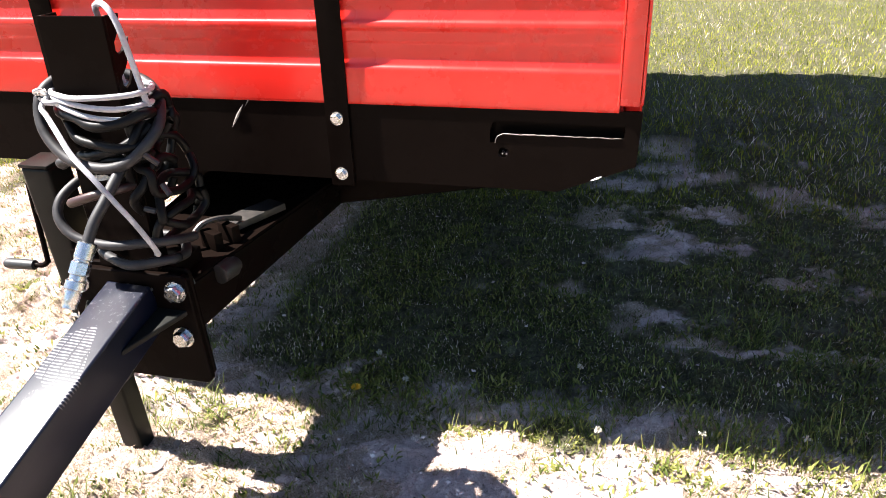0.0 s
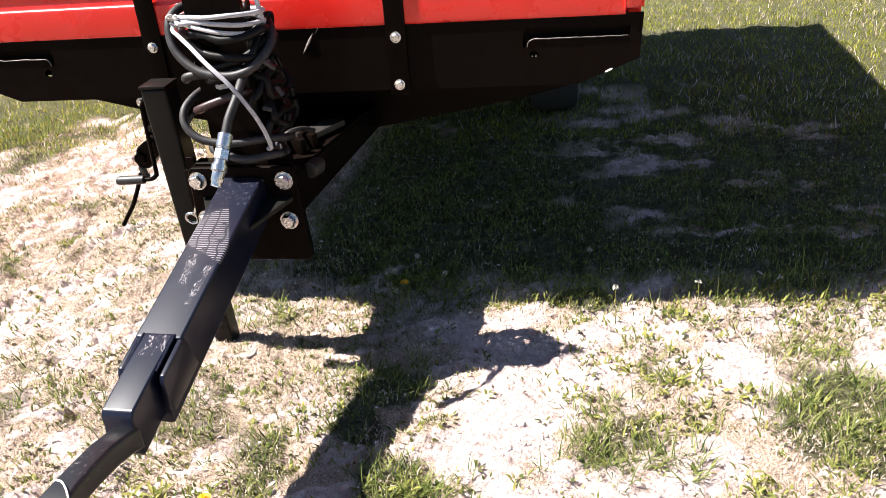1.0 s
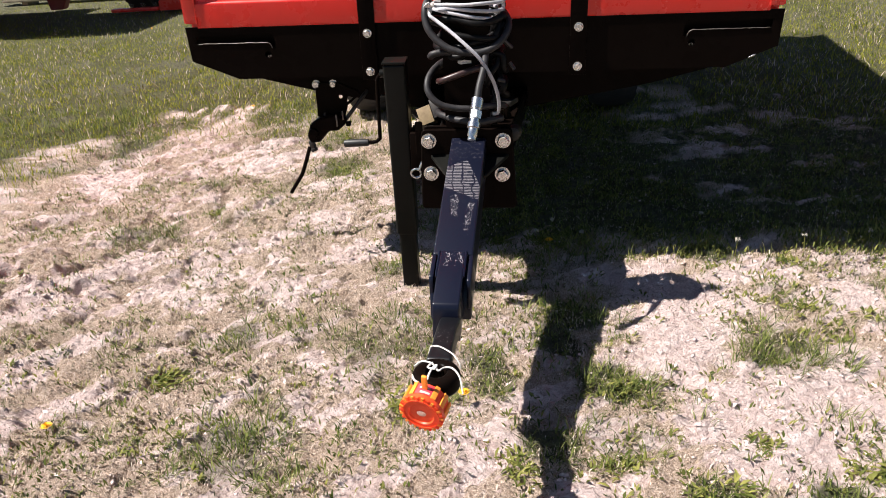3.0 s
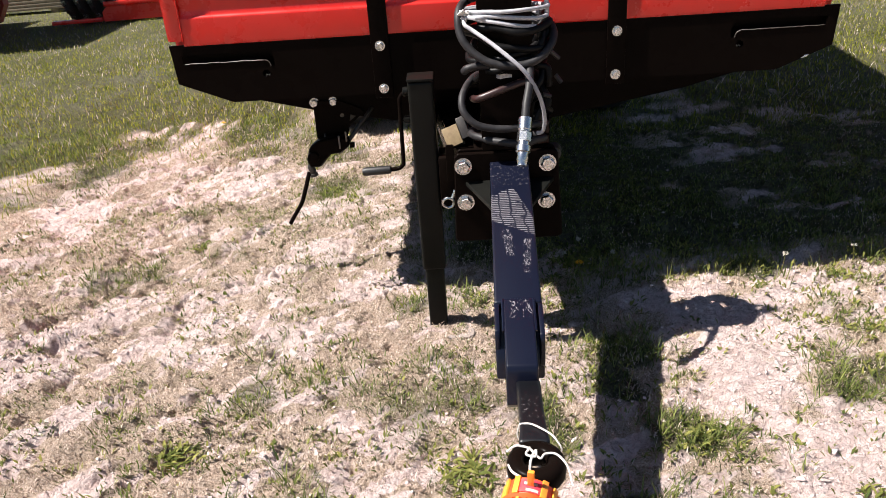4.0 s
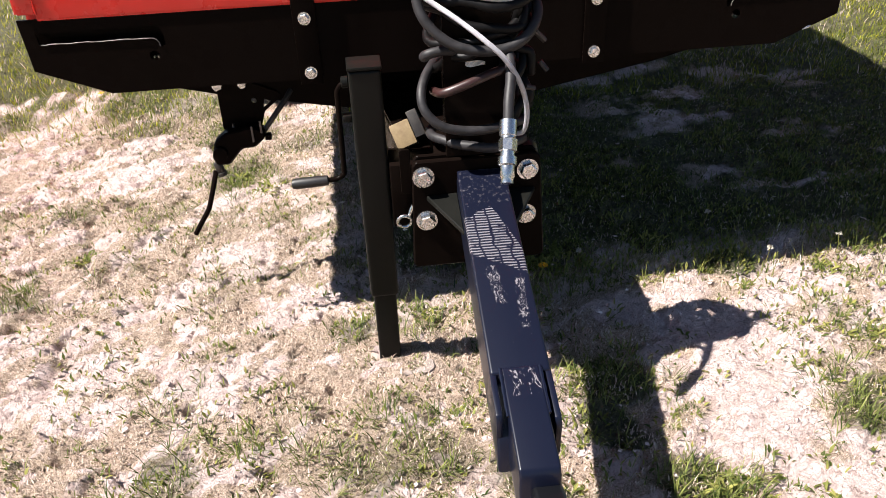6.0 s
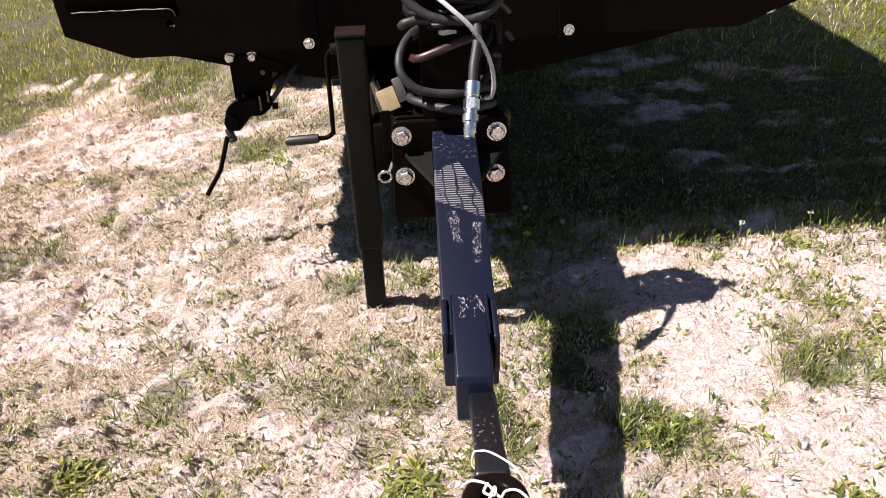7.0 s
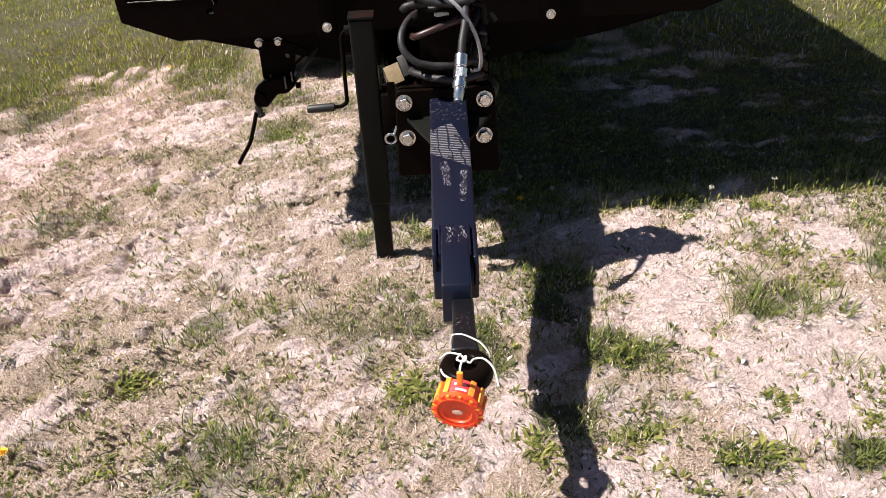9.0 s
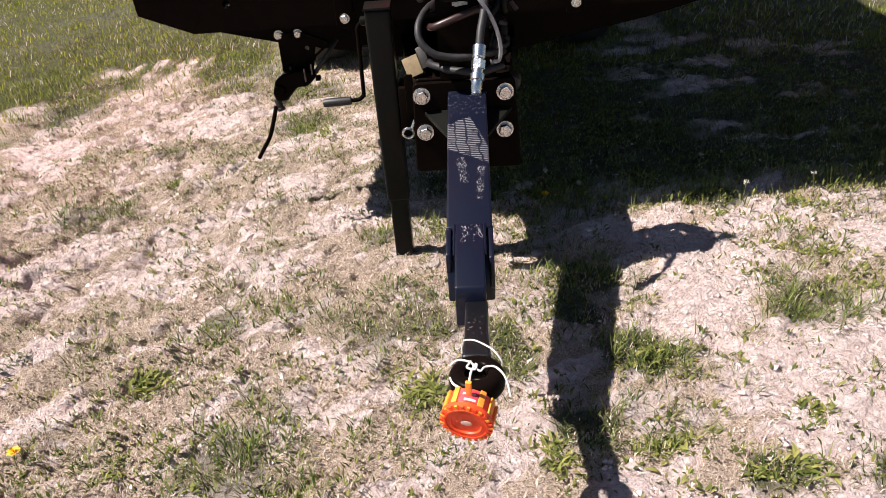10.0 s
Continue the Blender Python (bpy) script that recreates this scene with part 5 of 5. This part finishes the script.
    a = smoothed([(0.050, 0.095, 0.965), (0.066, 0.055, 0.972), (0.074, 0.012, 0.958), (0.073, -0.028, 0.932), (0.068, -0.058, 0.905), tuple(top - d * 0.05), tuple(top)], 7)
    end = empty("hose_with_coupling", "black hose ending in a zinc-plated quick coupling over the drawbar", "hose")
    part("hose", tube(a, 0.0115, 12), RUBBER, end)
    q = d.to_track_quat("Z", "Y").to_matrix().to_4x4()
    m = Matrix.Translation(top - d * 0.012) @ q
    part("ferrule", lathe([(0.015, 0.0), (0.0185, 0.002), (0.0185, 0.034), (0.0165, 0.036), (0.0165, 0.040)], 20, m), ZINC, end)
    b = lathe([(0.0165, 0.0401), (0.0195, 0.042), (0.0195, 0.066), (0.016, 0.068)], 6, m)
    part("hex_nut", b, ZINC, end, smooth=False)
    part("sleeve", lathe([(0.0155, 0.0681), (0.0155, 0.078), (0.020, 0.080), (0.020, 0.096), (0.0155, 0.099), (0.0155, 0.122), (0.0135, 0.125), (0.0135, 0.135), (0.010, 0.136)], 20, m), ZINC, end)
    # grey electric cable: wrapped round the bundle, hung over the top and down in front
    coil = []
    for k in range(3):
        coil += loop_line(0.012, 0.078, 0.122 - 0.003 * k, 0.090 - 0.002 * k, 1.098 - 0.013 * k, 0.003 - 0.012 * k, 0.004 * k - 0.004, -270 + 6 * k, 90, 16, 0.002, 60 + k)[:-1]
    last = [(-0.05, 0.005, 1.085), (-0.092, 0.036, 1.086), (-0.097, 0.020, 1.07), (-0.078, 0.008, 1.056), (-0.038, -0.020, 1.030), (0.010, -0.050, 0.993), (0.055, -0.060, 0.950), (0.086, -0.054, 0.900), (0.106, -0.036, 0.846), (0.114, -0.014, 0.794), (0.110, 0.008, 0.757), (0.096, 0.02, 0.750)]
    tagged(part("electric_cable", tube(smoothed(coil + last, 4), 0.0058, 9), CABLE), "light grey electric cable wrapped round the hose coil", "cable")
    up = smoothed([(0.13, 0.06, 1.055), (0.132, 0.05, 1.085), (0.128, 0.046, 1.13), (0.119, 0.044, 1.19), (0.108, 0.044, 1.24), (0.085, 0.05, 1.268), (0.05, 0.07, 1.262), (0.03, 0.10, 1.225), (0.035, 0.12, 1.10)], 6)
    tagged(part("electric_cable", tube(up, 0.0064, 9), CABLE), "light grey cable hung over the top of the post", "cable")
    # knot of thin cord on the coil
    rng = random.Random(3)
    pts = [(-0.096 + rng.uniform(-0.018, 0.018), 0.028 + rng.uniform(-0.01, 0.01), 1.088 + rng.uniform(-0.012, 0.02)) for _ in range(12)]
    tagged(part("cord_knot", tube(smoothed(pts, 5), 0.0035, 7), STRING), "small knot of white cord tied on the coil", "cord")


hoses()


def loose_pieces():
    m = pose(-0.151, 0.205, 0.702, -28, -20, 0)
    w = empty("wooden_block", "tan wooden block wedged beside the hose post", "block")
    part("block", box(-0.031, 0.022, 0.0, 0.07, -0.032, 0.034, 0.003, m), TAN, w)
    part("strip", box(0.0225, 0.050, 0.004, 0.07, -0.020, 0.050, 0.002, m), STEEL, w)
    scrap = bmesh.new()
    rng = random.Random(6)
    grid = [[scrap.verts.new((-0.016 + 0.011 * i, 0.022 + rng.uniform(-0.003, 0.003), 0.915 + 0.006 * k + rng.uniform(-0.003, 0.003))) for i in range(5)] for k in range(3)]
    for k in range(2):
        for i in range(4):
            scrap.faces.new((grid[k][i], grid[k][i + 1], grid[k + 1][i + 1], grid[k + 1][i]))
    tagged(part("tape_scrap", scrap, STRING, smooth=False), "crumpled scrap of white tape stuck to the post", "tape")
    # linch pin with its ring, hung on the plate's edge
    pin = empty("linch_pin", "zinc-plated linch pin with a ring hanging at the plate", "pin")
    c = Vector((-0.178, 0.03, 0.545))
    ring = [(c.x + 0.017 * math.cos(a * math.pi / 10), c.y - 0.004 * math.sin(a * math.pi / 10), c.z + 0.017 * math.sin(a * math.pi / 10)) for a in range(20)]
    part("ring", tube(ring + ring[:1], 0.0042, 8, caps=False), ZINC, pin)
    part("shank", tube([(c.x + 0.012, c.y, c.z + 0.012), (c.x + 0.024, c.y + 0.002, c.z + 0.04)], 0.0058, 9), ZINC, pin)
    # dusty foot plate under the jack
    b = plate(rounded(-0.080, 0.078, -0.078, 0.075, 0.028), 0.0, 0.007, (), 0.002, pose(-0.205, 0.160, 0.022, 0, 0, 4) @ Matrix.Rotation(radians(-90), 4, "X"))
    tagged(part("foot_plate", b, ROCK, smooth=False), "dusty steel foot plate lying under the jack", "foot plate")


loose_pieces()


CAP = (-0.042, -1.055, 0.391)


def cap_on_string():
    """The orange reel-like cap that hangs from the towing eye."""
    m = pose(*CAP, 100, 4, -16) @ Matrix.Diagonal((1.01, 1.01, 0.92, 1))
    cap = empty("orange_cap", "round orange plastic cap with amber ribs hanging on white twine", "cap")
    part("drum", lathe([(0.036, -0.026), (0.047, -0.024), (0.047, 0.020), (0.044, 0.026), (0.030, 0.028), (0.028, 0.024), (0.010, 0.024)], 36, m), ORANGE, cap)
    part("rim", lathe([(0.045, 0.014), (0.051, 0.015), (0.051, 0.024), (0.045, 0.027), (0.041, 0.0275), (0.041, 0.024)], 36, m, caps=False), ORANGE, cap)
    for i in range(12):
        a = 30.0 * i
        if 70 <= a <= 110:
            continue
        part("rib", box(0.0465, 0.0515, -0.006, 0.006, -0.026, 0.0138, 0.0015, m @ pose(0, 0, 0, 0, 0, a)), AMBER, cap)
    teeth = part("tooth_ring", lathe([(0.0395, 0.0275), (0.0395, 0.0292), (0.0425, 0.0292), (0.0425, 0.0272)], 36, m, caps=False), ORANGE, cap, "orange toothed ring round the face")
    for i in range(26):
        part("tooth", box(0.0425, 0.0515, -0.0028, 0.0028, 0.0242, 0.0282, 0.0, m @ pose(0, 0, 0, 0, 0, 360 / 26 * i)), (AMBER, ORANGE)[i % 2], teeth)
    b = bmesh.new()
    rows = [[b.verts.new(m @ Vector((0.0488 * math.cos(radians(a)), 0.0488 * math.sin(radians(a)), z))) for a in range(66, 117, 5)] for z in (-0.020, 0.010)]
    for i in range(10):
        b.faces.new((rows[0][i], rows[0][i + 1], rows[1][i + 1], rows[1][i]))
    part("label", b, LABELRED, cap, "crimson label with pale unreadable print")
    for k, (a0, a1) in enumerate(((76, 104), (72, 98))):
        b = bmesh.new()
        z = -0.012 + 0.014 * k
        rows = [[b.verts.new(m @ Vector((0.0495 * math.cos(radians(a0 + (a1 - a0) * i / 6)), 0.0495 * math.sin(radians(a0 + (a1 - a0) * i / 6)), z + dz))) for i in range(7)] for dz in (0, 0.006)]
        for i in range(6):
            b.faces.new((rows[0][i], rows[0][i + 1], rows[1][i + 1], rows[1][i]))
        part("print_bar", b, PALE, cap)
    part("badge", lathe([(0.011, 0.0245), (0.0105, 0.0262), (0.005, 0.0268)], 24, m @ Matrix.Diagonal((1, 0.7, 1, 1))), PALE, cap, "pale oval badge")
    part("tab", box(-0.006, 0.006, 0.040, 0.085, -0.012, -0.004, 0.002, m), AMBER, cap)
    # twine: two turns round the eye and neck, and the drop to the cap
    def B(x, y, z):
        return tuple(EYEM @ Vector((x, y, z)))

    tw = empty("twine", "white twine wound round the drawbar neck and towing eye", "twine")
    a = [B(-0.030, 0.098, 0.022), B(-0.01, 0.092, 0.027), B(0.012, 0.075, 0.028), B(0.034, 0.052, 0.026), B(0.046, 0.04, 0.0), B(0.0, 0.075, -0.030), B(-0.034, 0.095, -0.01), B(-0.030, 0.098, 0.022)]
    part("turn", tube(smoothed(a, 6), 0.0019, 7), STRING, tw)
    a = [B(-0.058, 0.03, 0.012), B(-0.04, 0.03, 0.026), B(-0.016, 0.020, 0.028), B(-0.006, 0.004, 0.028), B(0.004, -0.008, 0.028), B(0.014, 0.004, 0.028), B(0.034, 0.002, 0.028), B(0.052, -0.018, 0.018), B(0.060, -0.04, -0.01)]
    part("turn", tube(smoothed(a, 6), 0.0023, 7), STRING, tw)
    a = [B(-0.014, 0.02, 0.030), B(-0.022, 0.002, 0.030), B(-0.006, -0.006, 0.031), B(-0.004, 0.012, 0.030), B(-0.014, -0.012, 0.030), B(-0.018, -0.04, 0.022), B(-0.018, -0.066, -0.002)]
    part("drop", tube(smoothed(a, 6), 0.0024, 7), STRING, tw)
    a = [B(-0.056, -0.01, 0.016), B(-0.05, -0.03, 0.018), B(-0.036, -0.044, 0.018), B(-0.02, -0.055, 0.010)]
    part("drop", tube(smoothed(a, 6), 0.0024, 7), STRING, tw)


cap_on_string()


# ---- machines parked behind ----
def roller_machine():
    """A red cultivator with a ring roller, seen past the trailer's side."""
    g = empty("roller_cultivator", "red cultivator with a black ring roller parked in the grass", "cultivator", pose(-5.05, 9.7, 0, 0, 0, 4))
    part("frame_bar", box(-0.45, 1.6, -0.06, 0.06, 0.24, 0.31, 0.008), RED, g)
    part("side_plate", plate([(-0.50, 0.02), (1.6, 0.02), (1.6, 0.238), (-0.42, 0.238), (-0.50, 0.16)], -0.05, -0.03, (), 0.003), RED, g, smooth=False)
    part("skid", box(-1.28, -0.51, -0.10, 0.04, 0.03, 0.085, 0.01), RED, g)
    for i in range(6):
        x = -1.06 + 0.195 * i
        m = pose(x, 0.36, 0.40, 0, 82, 0)
        ring = part("roller_ring", lathe([(0.20, -0.055), (0.34, -0.05), (0.38, -0.02), (0.38, 0.02), (0.34, 0.05), (0.20, 0.055)], 28, m), TYRE, g)
        for k in range(18):
            part("tooth", box(-0.03, 0.03, -0.03, 0.03, 0.365, 0.40, 0.004, m @ pose(0, 0, 0, 0, 90, 0) @ pose(0, 0, 0, 20 * k, 0, 0)), STEEL if k % 2 else ZINC, ring)
    part("roller_shaft", tube([(-1.2, 0.36, 0.40), (0.1, 0.36, 0.40)], 0.05, 12), STEEL, g)
    m = empty("old_trailer", "dark red machine on a high body standing in the far grass", "machine", pose(-8.4, 8.5, 0, 0, 0, 4))
    part("body", box(-1.6, 2.25, -1.35, 1.3, 0.82, 1.7, 0.03), DARK_RED, m)
    part("drawer", box(-1.6, 0.75, 1.35, 1.9, 0.30, 0.815, 0.02), DARK_RED, m)
    part("chute", plate([(0.30, 0.60), (1.0, 0.60), (1.0, 0.30), (0.82, 0.02), (0.60, 0.02), (0.55, 0.30)], 1.91, 2.1, (), 0.01), DARK_RED, m, smooth=False)
    part("tie_bar", box(0.2, 0.9, 1.3, 2.05, 0.72, 0.80, 0.005), DARK_RED, m)
    for x, y in ((-1.3, -0.9), (-1.3, 1.1)):
        wheel = part("wheel", lathe([(0.05, -0.06), (0.22, -0.08), (0.22, 0.08), (0.05, 0.06)], 20, pose(x, y, 0.41, 0, 90, 0)), DARK_RED, m)
        part("tyre", lathe([(0.23, -0.09), (0.37, -0.1), (0.41, -0.06), (0.41, 0.06), (0.37, 0.1), (0.23, 0.09)], 28, pose(x, y, 0.41, 0, 90, 0)), TYRE, wheel)
    st = empty("board_stack", "stack of pale weathered boards in the far grass", "boards", pose(-8.05, 12.0, 0, 0, 0, 3))
    rng = random.Random(2)
    for k in range(5):
        part("board", box(-1.7 + rng.uniform(-0.1, 0.1), 0.95 + rng.uniform(-0.04, 0.04), -0.25, 0.25, 0.06 + 0.058 * k, 0.112 + 0.058 * k, 0.006), BOARD, st)
    for x in (-1.2, 0.6):
        part("bearer", box(x - 0.06, x + 0.06, -0.2, 0.2, -0.01, 0.06, 0.006), BOARD, st)


roller_machine()

# ---- ground cover ----
build_ground()
build_grass()
WEEDS = [(-0.99, -0.43, 0.075, 26), (-0.17, -0.57, 0.085, 30), (0.84, -0.70, 0.055, 16), (0.44, -0.80, 0.07, 16), (0.16, -0.79, 0.065, 16), (0.61, -0.92, 0.05, 12),
         (1.45, -0.57, 0.07, 16), (1.10, -0.84, 0.08, 16), (1.21, -0.19, 0.05, 14), (0.83, -0.75, 0.05, 10), (0.36, 0.66, 0.08, 26), (0.75, 0.66, 0.055, 14), (-0.02, -0.47, 0.05, 10),
         (0.10, 0.64, 0.07, 18), (0.27, 0.60, 0.07, 20), (0.46, 0.62, 0.06, 14), (1.00, 0.60, 0.05, 12), (1.25, 0.40, 0.06, 14), (1.05, 0.10, 0.06, 14), (1.32, -0.42, 0.06, 14), (0.95, 0.33, 0.05, 12)]
WEEDS += [(1.24, -0.86, 0.07, 10), (1.43, -0.82, 0.07, 10), (1.56, -0.62, 0.08, 12), (1.68, 0.19, 0.06, 9), (1.96, 0.47, 0.09, 9), (1.19, 0.01, 0.06, 10), (1.38, -0.07, 0.05, 8), (0.73, -0.91, 0.07, 9), (0.49, -0.45, 0.06, 9), (0.47, -0.19, 0.06, 8),
          (0.72, -0.50, 0.05, 8), (0.90, -0.06, 0.04, 7), (0.17, -0.83, 0.06, 9), (1.12, 0.03, 0.05, 9), (0.96, -0.15, 0.05, 8), (1.35, 0.38, 0.07, 10), (0.63, 0.47, 0.06, 10), (-0.97, -0.82, 0.05, 8), (-0.10, 0.38, 0.06, 10), (1.03, -0.80, 0.06, 9),
          (-0.80, 1.62, 0.09, 14), (-0.70, 1.46, 0.08, 11), (-0.92, 2.2, 0.10, 12), (-0.55, 0.76, 0.07, 10), (-0.62, 0.5, 0.05, 8), (0.06, 0.5, 0.05, 8), (-1.35, 0.98, 0.07, 10), (-1.60, 0.68, 0.07, 10), (0.22, 0.52, 0.06, 9), (0.37, 0.53, 0.06, 9), (0.55, 0.46, 0.05, 8), (0.72, 0.47, 0.05, 8), (0.88, 0.45, 0.05, 8)]
for i, (wx, wy, wr, wn_) in enumerate(WEEDS):
    weed(wx, wy, wr, 70 + i, wn_, "low green broad-leaved weed rosette growing in the soil", "weed", i % 3 != 2, 0.3 if i < 10 or i > 20 else 0.55)
for i, (fx, fy) in enumerate(((1.49, -0.66), (1.64, -0.54), (0.295, 0.52), (-4.53, 7.15), (-1.80, 2.98), (-0.003, -0.55), (-1.25, -0.72))):
    dandelion(fx, fy, i, 0.10 if fy > 5 else 0.045)

for i, (fx, fy) in enumerate(((1.33, 0.45), (1.60, 0.50), (1.05, 0.43), (0.34, 0.69), (0.45, 0.59), (0.26, 0.60), (0.97, 0.73))):
    seed_head(fx, fy, 40 + i, (0.075 + 0.012 * i) if i < 3 else 0.062)
